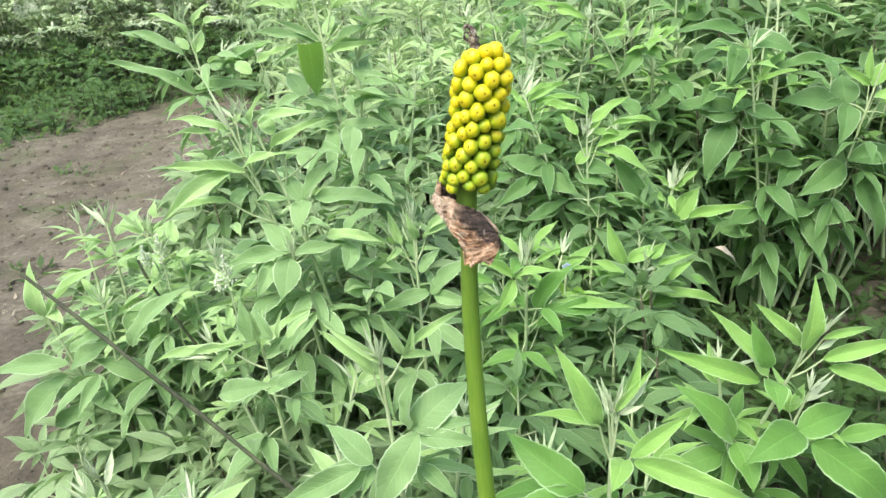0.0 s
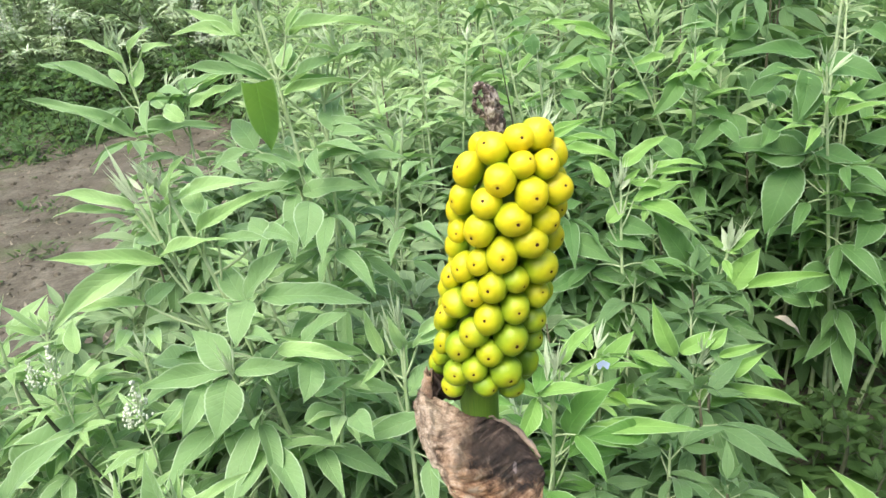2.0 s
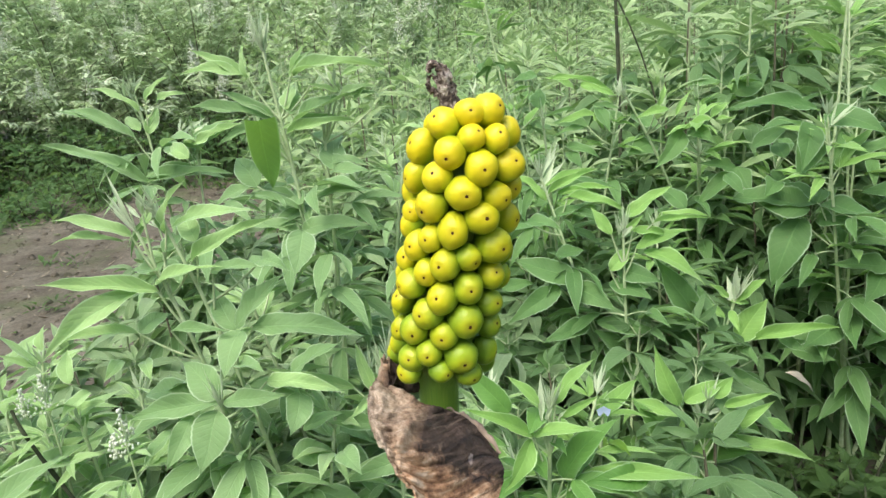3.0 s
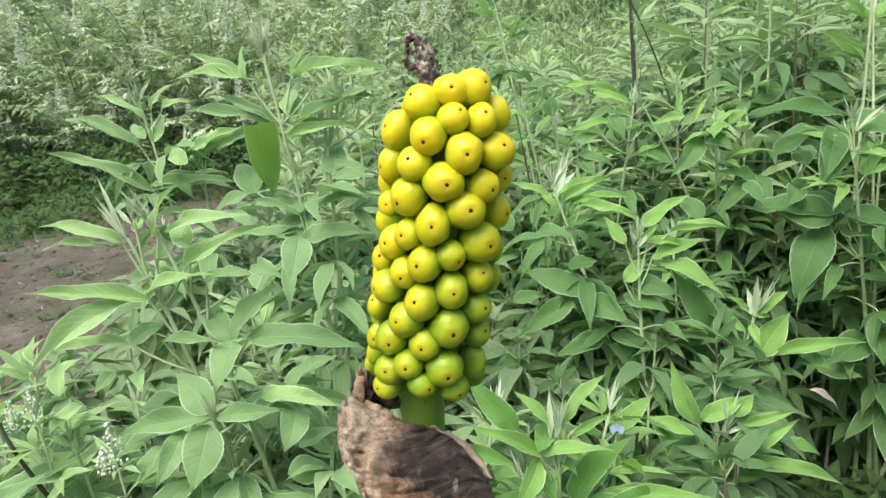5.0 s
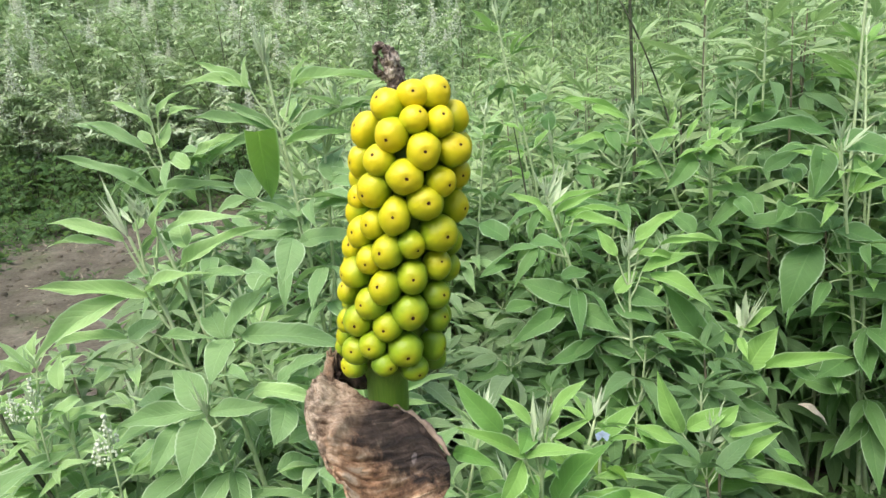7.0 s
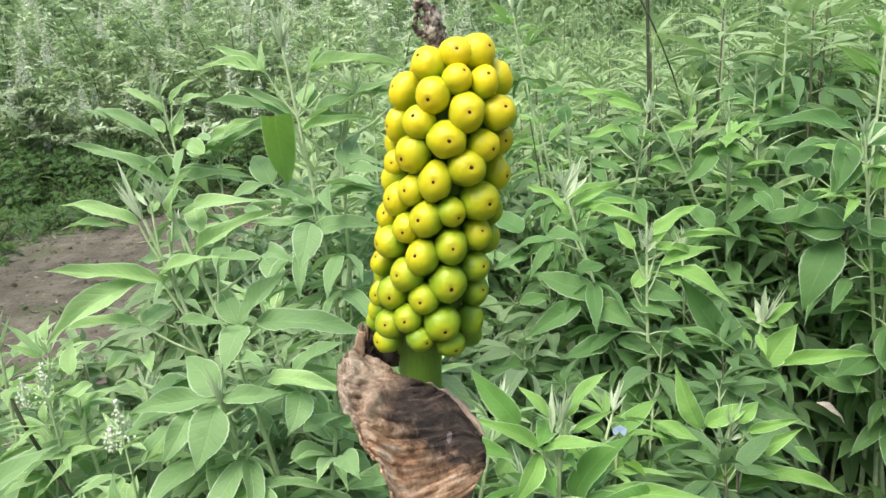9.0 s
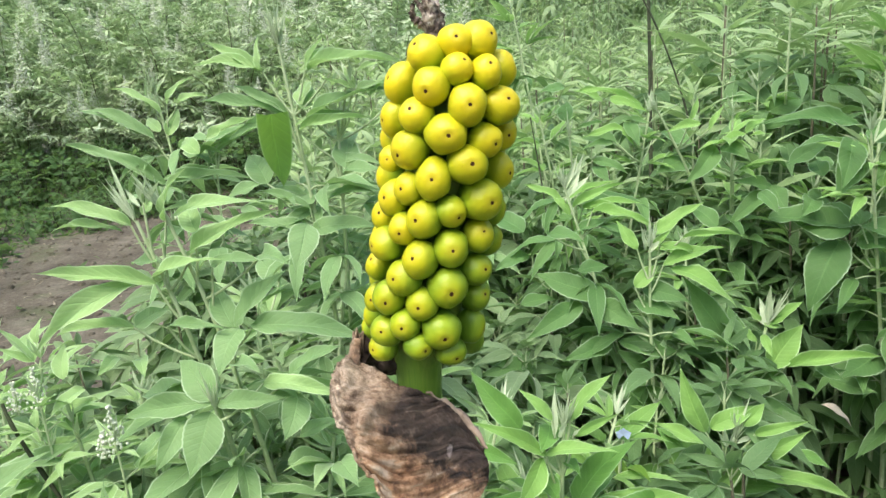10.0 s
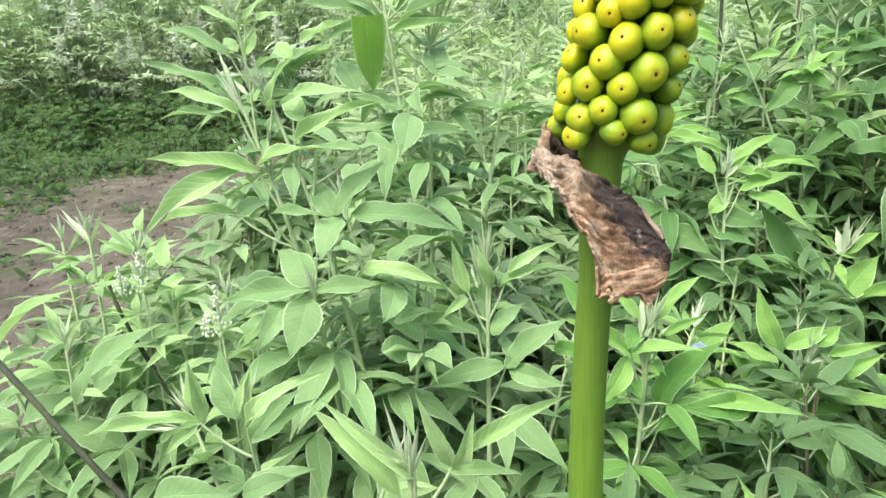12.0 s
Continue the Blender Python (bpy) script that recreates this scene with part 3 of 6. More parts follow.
def far_shrub(place, height, spread, count, seed, label, length=0.085, start=0.25, gap=0.06, dark=False, group="chaste bushes", fine=False, old=False):
    """A bush farther off: stems as one part each, its leaves joined."""
    rng = random.Random(seed)
    ob = thing("shrub", place, label, "shrub", group)
    base = Vector(place)
    items = []
    for k in range(count):
        az, r = 2.4 * k + rng.uniform(-.4, .4), spread * math.sqrt((k + 0.5) / count)
        h = height * rng.uniform(0.78, 1.06) * (1 - 0.18 * (r / spread) ** 2)
        tip = base + Vector((math.cos(az) * r, math.sin(az) * r, h))
        line = shoot_line(base + Vector((math.cos(az) * 0.05, math.sin(az) * 0.05, -0.02)), tip, (math.cos(az) * r * 0.18, math.sin(az) * r * 0.18, 0), 7)
        tube("stem", line, [0.006 - 0.0045 * i / 6 for i in range(7)], STEM_DARK if dark else STEM_WOOD if k % 3 == 0 else STEM_GREEN, ob, sides=4)
        leaves = list(shoot_leaves(rng, line, length * rng.uniform(0.85, 1.15), rng.uniform(0, 90), start, gap))
        if old:                                       # no pale young tips
            leaves = [("broad" if kind in ("upper", "bud") else kind, p, way, up, size) for kind, p, way, up, size in leaves]
        items.extend(leaves)
    # dark plants get their shade from darker leaf and stem colours
    tone, shade = TONES[tone_of(base)], LEAF_DARK_SHADED if base.x < 0 else GRASS
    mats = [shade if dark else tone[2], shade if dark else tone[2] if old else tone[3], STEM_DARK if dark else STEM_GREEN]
    joined_leaves("foliage", items, rng, mats, WEEDY if dark else MIDDLING if fine else COARSE if base.y < 3.6 else SIMPLE, ob, base=base)
    return ob


def flowering_bush(place, height, spread, count, seed, sprays, gap=0.056, size=1.0):
    """A tall bush of arching, overhanging branches with drooping leaves, its ends in pale flower sprays."""
    rng = random.Random(seed)
    ob = thing("shrub", place, "tall leafy shrub with pale sprays of tiny flowers", "shrub", "flowering bushes")
    base = Vector(place)
    items, ends = [], []
    for k in range(count):
        rise = ((k + 0.5) / count) ** 1.15
        az, r = 2.4 * k + rng.uniform(-.4, .4), spread * rng.uniform(0.5, 1.0) * (1.15 - 0.7 * rise)
        z = 0.46 + (height - 0.46) * rise + rng.uniform(-.06, .06)
        tip = base + Vector((math.cos(az) * r, math.sin(az) * r, z))
        line = curve_points(base + Vector((math.cos(az) * 0.06, math.sin(az) * 0.06, -0.02)), base + Vector((math.cos(az) * r * 0.42, math.sin(az) * r * 0.42, z * 0.70 + 0.06)), tip, 9)
        tube("stem", line, [0.0055 - 0.004 * i / 8 for i in range(9)], STEM_GREEN if k % 3 else STEM_WOOD, ob, sides=4)
        total = sum((q - p).length for p, q in zip(line, line[1:]))
        nodes = max(7, int(total * 0.85 / gap))
        for n in range(nodes):
            f = 1 - 0.85 * n / nodes
            i = min(int(f * 8), 7)
            place_at = line[i].lerp(line[i + 1], f * 8 - i)
            for turn in (0, math.pi):
                a = az + 1.57 * n + turn + rng.uniform(-.5, .5)
                way = Vector((math.cos(a), math.sin(a), rng.uniform(-0.25, 0.60) + 0.5 * max(0.0, f - 0.8) / 0.2))
                items.append(("upper" if rng.random() < (0.75 if f > 0.7 else 0.25) else "mature", place_at, way, Vector((rng.uniform(-.4, .4), rng.uniform(-.4, .4), 1)), size * rng.uniform(0.075, 0.115) * (0.72 if f > 0.85 else 1.0)))
        ends.append(tip)
    joined_leaves("foliage", items, rng, [LEAF_BUSH_HAZY, LEAF_PALE_HAZY, STEM_GREEN], FEATHERY, ob, base=base)
    rng.shuffle(ends)
    for tip in ends[:sprays]:
        flower_spike(rng, ob, tip - Vector((0, 0, 0.03)), rng.uniform(0.16, 0.34), True)
    return ob


def bud_shape(rings):
    """A plump bud of four-sided rings, a little longer than wide."""
    n = len(rings) * 4 - 4
    verts = [(math.cos(1.5708 * j) * r, math.sin(1.5708 * j) * r, z) for z, r in rings for j in range(4)]
    quads = [(3, 2, 1, 0), (n, n + 1, n + 2, n + 3)] + [(i + j, i + (j + 1) % 4, i + 4 + (j + 1) % 4, i + 4 + j) for i in range(0, n, 4) for j in range(4)]
    return np.array(verts), np.array(quads)


BUD = {False: bud_shape(((-1.1, 0.35), (-0.5, 0.9), (0.35, 0.95), (1.2, 0.25))), True: bud_shape(((-0.8, 0.85), (0.8, 0.75)))}


def flower_spike(rng, parent, foot, height, coarse=False):
    """An upright spray of tiny pale buds on short side twigs."""
    base = Vector(parent.location)
    V, Q = [], []
    bud, faces = BUD[coarse]
    tiers = 14 if coarse else 9
    for k in range(tiers):
        s = k / (tiers - 1)
        reach = height * (0.20 if coarse else 0.22) * (1 - s) + 0.002
        for j in range((4 if coarse else 3) if s < 0.7 else 2):
            a = 2.4 * (k * 5 + j)
            for f in (0.45, 1.0):
                c = Vector(foot) - base + Vector((math.cos(a) * reach * f, math.sin(a) * reach * f, height * (0.12 + 0.88 * s) + reach * 0.3 * f + rng.uniform(-.002, .002) * (6 if coarse else 1)))
                size = (0.0052 if coarse else 0.0015) * rng.uniform(0.7, 1.2)
                Q.append(faces + len(V) * len(bud))
                V.append(bud @ np.array(Matrix.Rotation(rng.uniform(0, 6.28), 3, "Z") @ Matrix.Rotation(rng.uniform(-.6, .6), 3, "X")).T * size + np.array(c))
    verts = np.concatenate(V)
    spike = new("flower_spike", raw_mesh("flower_spike", verts, np.concatenate(Q), verts[:, :2], [FLORET]))
    spike.parent = parent
    tagged(spike, "upright spray of tiny white flower buds")
    tube("flower_stalk", [Vector(foot), Vector(foot) + Vector((0, 0, height))], [0.0012, 0.0006], STEM_GREEN, parent, sides=4)
    return tagged(spike, kind="stuff")


# ---- ground ----
def ground_height(x, y):
    near = math.exp(-((x / 9) ** 2 + (y / 9) ** 2))
    return GROUND + near * (0.035 * noise.noise((x * 1.3, y * 1.3, 0)) + 0.012 * noise.noise((x * 4, y * 4, 3)) + 0.003 * noise.noise((x * 11, y * 11, 5)))


def build_ground():
    ticks = sorted({round(v, 3) for v in [*np.arange(-5, 5.01, 0.06), *np.linspace(5, 20, 26), *np.linspace(-20, -5, 26), *np.geomspace(20, 900, 14), *(-np.geomspace(20, 900, 14))]})
    ys = [v + 2.0 for v in ticks]
    n = len(ticks)
    verts = [(x, y, ground_height(x, y)) for y in ys for x in ticks]
    quads = [(j * n + i, j * n + i + 1, (j + 1) * n + i + 1, (j + 1) * n + i) for j in range(n - 1) for i in range(n - 1)]
    ob = new("ground", raw_mesh("ground", verts, quads, [(v[0], v[1]) for v in verts], [SOIL]))
    return tagged(ob, "bare brown soil with clods and sparse weeds", "ground", kind="structure")


build_ground()


# ---- the fruiting stalk ----
FOOT, NECK, TOP = Vector((0.032, 0.562, GROUND)), Vector((0.0055, 0.557, 0.8387)), Vector((0.0282, 0.549, 0.9570))
AXIS = (TOP - NECK).normalized()
SIDE = Vector((0, 1, 0)).cross(AXIS).normalized()
FRONT = SIDE.cross(AXIS)
if FRONT.y > 0:
    FRONT = -FRONT

# berries of the near side, from the base up: height in mm, degrees round the cob, half width and half height in mm,
# degrees by which the berry's end is turned sideways and lifted
LOWER = [(11, -39, 5.1, 4.9, 0, 0), (14, 43, 5.7, 4.8, -9, -8), (16, 4, 5.0, 4.6, 36, 3), (18, -37, 5.6, 5.6, 25, 15), (18, -79, 3.8, 4.8, 0, 0), (21, 75, 4.3, 6.6, 0, 0), (23, -13, 5.1, 5.3, 7, 7),
         (23, 27, 6.7, 6.5, -7, -6), (25, -79, 4.0, 5.6, 62, 6), (31, -39, 5.6, 6.2, 36, -3), (32, 3, 5.4, 5.6, -11, 4), (33, 75, 4.9, 5.5, -25, 26), (38, -79, 4.5, 5.5, 31, 30)]
MIDDLE = [(39, 27, 6.6, 7.0, -7, 1), (40, -21, 5.8, 6.0, -10, 6), (44, 64, 5.9, 5.5, -16, 20), (48, -5, 5.7, 6.5, -17, 16), (49, -53, 6.1, 5.9, 1, -5), (53, 92, 4.8, 5.8, 0, 0), (53, 25, 5.7, 6.4, -11, 11),
          (57, 59, 5.4, 5.8, -31, 31), (57, -30, 4.8, 5.5, 25, -5), (57, -79, 4.4, 5.6, 59, 20), (62, -6, 5.6, 6.4, -16, 9), (64, 92, 4.8, 5.6, 0, 0), (66, 19, 5.0, 5.0, 24, -9)]
UPPER = [(66, -49, 5.0, 6.1, 16, 7), (70, 54, 7.2, 7.0, -17, 6), (71, -28, 4.7, 5.4, 2, 8), (71, -79, 3.9, 5.3, 0, 0), (76, -2, 5.7, 7.0, 2, 11), (77, -79, 4.1, 4.9, 67, 9), (78, 92, 5.1, 6.4, -33, 5),
         (82, 30, 6.8, 6.2, -11, 15), (84, -33, 5.9, 6.4, 0, -16), (90, 47, 5.5, 5.5, 0, 0), (91, 92, 4.6, 5.4, -61, 4), (91, 4, 6.5, 6.1, 11, 7), (91, -79, 4.6, 6.3, 27, -6)]
CROWN = [(95, -30, 5.4, 5.6, 9, 28), (101, 22, 6.0, 6.6, -8, 8), (101, 67, 6.4, 6.1, -34, 31), (103, -80, 5.1, 6.8, 28, 15), (105, -19, 5.7, 6.0, 10, -12), (111, 46, 4.8, 5.4, -26, 40), (111, 6, 4.8, 4.8, 36, 45),
         (112, 95, 5.1, 6.0, 0, 29), (114, -47, 6.0, 5.8, 0, 29), (119, -4, 5.4, 5.0, 11, 20), (120, 54, 5.8, 6.0, 0, 29)]


def spline(points, s):
    """A smooth line through a few points."""
    n = len(points) - 1
    i = min(int(s * n), n - 1)
    f = s * n - i
    p = [Vector(points[max(0, min(n, i + k))]) for k in (-1, 0, 1, 2)]
    return 0.5 * (2 * p[1] + (p[2] - p[0]) * f + (2 * p[0] - 5 * p[1] + 4 * p[2] - p[3]) * f * f + (3 * p[1] - p[0] - 3 * p[2] + p[3]) * f ** 3)


def berry_mesh(rng):
    """A plump berry pressed a little angular by its neighbours, with a shallow dimple at its outer end (+z). About 1 in radius."""
    bm = bmesh.new()
    bmesh.ops.create_uvsphere(bm, u_segments=28, v_segments=20, radius=1.0)
    sides = rng.choice((4, 5, 5, 6))
    flats = [(2 * math.pi * (k + rng.uniform(-.25, .25)) / sides, rng.uniform(0.86, 0.98)) for k in range(sides)]
    off = Vector((rng.uniform(0, 9), rng.uniform(0, 9), 0))
    for v in bm.verts:
        x, y, z = v.co
        for a, d in flats:                            # softly flattened where a neighbour presses
            over = x * math.cos(a) + y * math.sin(a) - d * (1.0 - 0.12 * max(0.0, z))
            if over > 0:
                x -= 0.42 * over * math.cos(a)
                y -= 0.42 * over * math.sin(a)
        r = math.hypot(x, y)
        swell = 1.04 + 0.07 * noise.noise(v.co * 1.3 + off)
        z2 = z
        if z > 0:                                     # blunt shoulder with a dimple at its point
            z2 = z ** 0.93 + 0.03 * math.exp(-(r / 0.40) ** 2) - 0.10 * math.exp(-(r / 0.17) ** 2)
        v.co = Vector((x * swell, y * swell, z2 * (1 + 0.04 * noise.noise(v.co * 1.1 + off * 2))))
    return bm


def scar_mesh(rng):
    """The dark withered mark in the berry's dimple."""
    bm = bmesh.new()
    n = 9
    ring = []
    for rad, z in ((1.0, 0.0), (0.75, 0.35), (0.35, 0.15)):
        ring.append([bm.verts.new((math.cos(2 * math.pi * i / n) * rad * rng.uniform(.75, 1.2), math.sin(2 * math.pi * i / n) * rad * rng.uniform(.75, 1.2), z)) for i in range(n)])
    mid = bm.verts.new((0, 0, 0.05))
    for a, b in zip(ring, ring[1:]):
        for i in range(n):
            bm.faces.new((a[i], a[(i + 1) % n], b[(i + 1) % n], b[i]))
    for i in range(n):
        bm.faces.new((ring[-1][i], ring[-1][(i + 1) % n], mid))
    return bm


def to_mesh(name, bm, mat):
    me = bpy.data.meshes.new(name)
    bm.to_mesh(me)
    bm.free()
    for f in me.polygons:
        f.use_smooth = True
    me.materials.append(mat)
    return me


def cob_radius(h):
    """How far the berries' centres stand from the axis at a height in mm."""
    return 0.0182 if h < 93 else max(0.0045, 0.0182 * math.sqrt(max(0.02, 1 - ((h - 93) / 29.5) ** 2)))


def fruiting_stalk():
    rng = random.Random(11)
    ob = thing("arum_fruit_stalk", FOOT, "ripening arum fruit cob, yellow-green berries on a smooth green stalk", "fruit spike")
    neck2 = NECK + AXIS * 0.010
    line = curve_points(FOOT - Vector((0, 0, 0.03)), (0.0075, 0.560, 0.55), NECK - Vector((0, 0, 0.05)), 14) + [NECK - Vector((0, 0, 0.025)), NECK, neck2]
    radii = [0.0098 - 0.0026 * i / 13 for i in range(14)] + [0.0078, 0.0090, 0.0105]
    tube("stalk", line, radii, STALK, ob, "smooth green stalk", sides=20)
    core = [NECK + AXIS * (0.004 + 0.116 * i / 9) for i in range(10)]
    tube("cob_core", core, [0.009] + [0.0135] * 7 + [0.010, 0.004], COB_CORE, ob, sides=16)
    def spot(h, a):
        out = FRONT * math.cos(radians(a)) + SIDE * math.sin(radians(a))
        return NECK + AXIS * h * 0.001 + out * cob_radius(h), out

    spots = [(spot(h, a)[0], h, a, w * 0.001, t * 0.001, turn, lift) for h, a, w, t, turn, lift in LOWER + MIDDLE + UPPER + CROWN]
    far_side = [(h + rng.uniform(-1, 1), a + (7 * (h // 9) % 32) + rng.uniform(-4, 4)) for h in range(11, 118, 9) for a in range(98, 266, 32)]
    for h, a in far_side:
        p, w = spot(h, a)[0], rng.uniform(0.0048, 0.0062)
        if all((p - q[0]).length > (w + q[3]) * 0.80 for q in spots):
            spots.append((p, h, a, w, w * rng.uniform(0.98, 1.12), rng.uniform(-9, 9), rng.uniform(-12, 12) + 30 * max(0, (h - 90) / 30)))
    shapes = [to_mesh("berry", berry_mesh(rng), BERRY) for _ in range(14)]
    dimple = {me.name: min((v.co.z for v in me.vertices if math.hypot(v.co.x, v.co.y) < 0.1 and v.co.z > 0), default=0.93) for me in shapes}
    scars = [to_mesh("scar", scar_mesh(rng), SCAR) for _ in range(4)]
    for p, h, a, w, t, turn, lift in spots:
        out = spot(h, a)[1]
        tangent = SIDE * math.cos(radians(a)) - FRONT * math.sin(radians(a))
        way = (out * math.cos(radians(turn)) + tangent * math.sin(radians(turn))) * math.cos(radians(lift)) + AXIS * math.sin(radians(lift))
        upright = (AXIS - way * AXIS.dot(way)).normalized()
        frame_of = Matrix((upright.cross(way), upright, way)).transposed()
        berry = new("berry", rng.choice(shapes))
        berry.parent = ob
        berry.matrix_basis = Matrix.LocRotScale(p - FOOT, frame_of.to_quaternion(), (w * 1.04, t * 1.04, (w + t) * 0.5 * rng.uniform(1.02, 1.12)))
        scar = new("scar", rng.choice(scars))
        scar.parent = berry
        k = rng.uniform(0.11, 0.20)
        scar.matrix_basis = Matrix.LocRotScale((0, 0, dimple[berry.data.name] + 0.012), None, (k, k * rng.uniform(0.7, 1.0), 0.05))
    # withered appendix on the tip
    strands = ([(0.0212, 0.5530, 0.9500), (0.0195, 0.5530, 0.9580), (0.0178, 0.5525, 0.9648), (0.0162, 0.5520, 0.9712), (0.0138, 0.5520, 0.9730), (0.0118, 0.5525, 0.9700)],
               [(0.0205, 0.5540, 0.9510), (0.0170, 0.5545, 0.9588), (0.0138, 0.5545, 0.9622), (0.0116, 0.5540, 0.9642), (0.0120, 0.5535, 0.9685)],
               [(0.0220, 0.5545, 0.9510), (0.0209, 0.5545, 0.9612), (0.0192, 0.5540, 0.9690), (0.0165, 0.5535, 0.9728)],
               [(0.0190, 0.5520, 0.9540), (0.0152, 0.5515, 0.9660), (0.0131, 0.5515, 0.9692)])
    for line, r0, r1 in zip(strands, (0.0026, 0.0017, 0.0015, 0.0011), (0.0013, 0.0010, 0.0008, 0.0007)):
        pts = [spline(line, i / 23) for i in range(24)]
        tube("withered_tip", pts, [(r0 + (r1 - r0) * i / 23) * rng.uniform(0.7, 1.35) for i in range(24)], SPIKE, ob, "dark shrivelled twisted tip", sides=9, lump=0.42, rng=rng)
    return ob


fruiting_stalk()


def withered_bract():
    """The dry sheath that clasps the stalk and hangs out in front of it, curled along its upper edge."""
    upper = [(-0.0200, 0.549, 0.8435), (-0.0095, 0.544, 0.8405), (0.001, 0.540, 0.8355), (0.010, 0.546, 0.829), (0.0195, 0.550, 0.8195), (0.030, 0.546, 0.8075)]
    middle = [(-0.0205, 0.536, 0.8435), (-0.0122, 0.515, 0.8425), (-0.001, 0.511, 0.837), (0.009, 0.516, 0.824), (0.019, 0.524, 0.811), (0.032, 0.537, 0.801)]
    lower = [(-0.0190, 0.526, 0.842), (-0.0120, 0.507, 0.8385), (-0.0045, 0.501, 0.828), (0.003, 0.500, 0.8135), (0.0095, 0.502, 0.7995), (0.023, 0.517, 0.7915)]
    nu, nv = 130, 80
    verts, uvs = [], []
    for i in range(nu + 1):
        u = i / nu
        for j in range(nv + 1):
            v = j / nv
            p = spline([spline(upper, u), spline(middle, u), spline(lower, u)], v)
            level = u * 17 + v * 14                   # wrinkles run level, aslant to the sheath's length
            crease = (0.5 - abs(noise.noise((level * 0.55, u * 2.4 - v * 1.4, 1)))) * 0.0048 + noise.noise((u * 6, v * 5, 4)) * 0.0044
            crease += (0.4 - abs(noise.noise((level * 1.5, u * 5 - v * 3, 6)))) * 0.0030 * min(1, 0.25 + u * 2.2) + noise.noise((u * 45, v * 44, 7)) * 0.0007 + (0.25 - abs(noise.noise((u * 13, v * 6, 11)))) * 0.0060 * max(0, 1 - u * 1.8) + (0.2 - abs(noise.noise((u * 30, v * 15, 15)))) * 0.0022 * max(0, 1 - u * 1.5)
            crease += 0.0042 * math.exp(-((u - 0.10) / 0.08) ** 2 - ((v - 0.40) / 0.22) ** 2) - 0.0060 * math.exp(-((u - 0.27) / 0.055) ** 2 - ((v - 0.62) / 0.13) ** 2) + 0.0046 * math.exp(-((u - 0.36) / 0.032) ** 2 - ((v - 0.55) / 0.22) ** 2)
            hem = max(0.0, v - 0.72) / 0.28
            p += Vector((0.2, 0, 1)) * (noise.noise((u * 5, 1, 2)) * 0.0075 + noise.noise((u * 17, 4, 2)) * 0.0028 + noise.noise((u * 41, 8, 2)) * 0.0011) * hem ** 2
            if u < 0.05:
                p += Vector((0, 0, noise.noise((v * 5, 5, 2)) * 0.002))
            curl = max(0.0, 0.12 - v) / 0.12
            p += Vector((0.1, -0.7, 0.6)) * crease + Vector((0.15, -0.4, 0.7)) * 0.0022 * curl * curl * min(1, u * 3)
            verts.append(p - Vector((0.0055, 0.557, 0.8387)))
            uvs.append((u, v))
    w = nv + 1
    quads = [(i * w + j, (i + 1) * w + j, (i + 1) * w + j + 1, i * w + j + 1) for i in range(nu) for j in range(nv)
             if not (j > nv * 0.88 and noise.noise((i * 0.31, j * 0.27, 9)) > 0.16 + 0.9 * (1 - j / nv))]
    ob = thing("withered_bract", (0.0055, 0.557, 0.8387), "dry curled brown sheath leaf clasping the fruit stalk", "withered bract")
    blade = new("blade", raw_mesh("blade", verts, quads, uvs, [BRACT]))
    blade.parent = ob
    sol = blade.modifiers.new("thickness", "SOLIDIFY")
    sol.thickness, sol.offset = 0.0009, 0.0
    rng = random.Random(8)
    # pale rolled margin at the free end of the upper edge
    edge = [spline(upper, 0.58 + 0.42 * i / 13) + Vector((0.0006 + 0.0010 * (i / 13) ** 2, 0.0012, 0.0012 + 0.001 * math.sin(i * 1.9))) for i in range(14)]
    tube("rolled_margin", edge, [0.0004 + 0.0015 * math.sin(math.pi * (i / 13) ** 1.5) for i in range(14)], MARGIN, ob, "pale pinkish rolled margin", sides=7, lump=0.3, rng=rng)
    # crumpled collar where the sheath is torn from the stalk
    rows, cols, verts, uvs = 22, 15, [], []
    for i in range(rows + 1):
        f = i / rows
        c = Vector((-0.0165 + 0.0022 * f, 0.5480 + 0.0015 * f, 0.8370 + 0.0155 * f))
        r = 0.0062 * (1 - 0.62 * f ** 0.7) + 0.0006 * noise.noise((f * 7, 2, 2))
        for k in range(cols + 1):
            a = radians(75 + 215 * k / cols)
            rr = r * (1 + 0.28 * noise.noise((math.cos(a) * 1.7, math.sin(a) * 1.7, f * 6)) + 0.12 * noise.noise((a * 5, f * 14, 7)))
            ragged = (0.0034 * noise.noise((a * 2.4, 3, 8)) + 0.0020 * noise.noise((a * 7.0, 5, 8))) * f * f
            verts.append(c + Vector((math.cos(a) * rr, math.sin(a) * rr, ragged)) - Vector((0.0055, 0.557, 0.8387)))
            uvs.append((0.30 + 0.13 * k / cols, 0.2 + 0.4 * f))
    w = cols + 1
    quads = [(i * w + k, i * w + k + 1, (i + 1) * w + k + 1, (i + 1) * w + k) for i in range(rows) for k in range(cols)]
    collar = new("collar", raw_mesh("collar", verts, quads, uvs, [BRACT]))
    collar.parent = ob
    tagged(collar, "upright crumpled torn end, hollow inside")
    sol = collar.modifiers.new("thickness", "SOLIDIFY")
    sol.thickness, sol.offset = 0.0007, 0.0
    # inner fold between the collar and the stalk, coloured near black as the hollow's shade
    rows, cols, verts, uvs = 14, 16, [], []
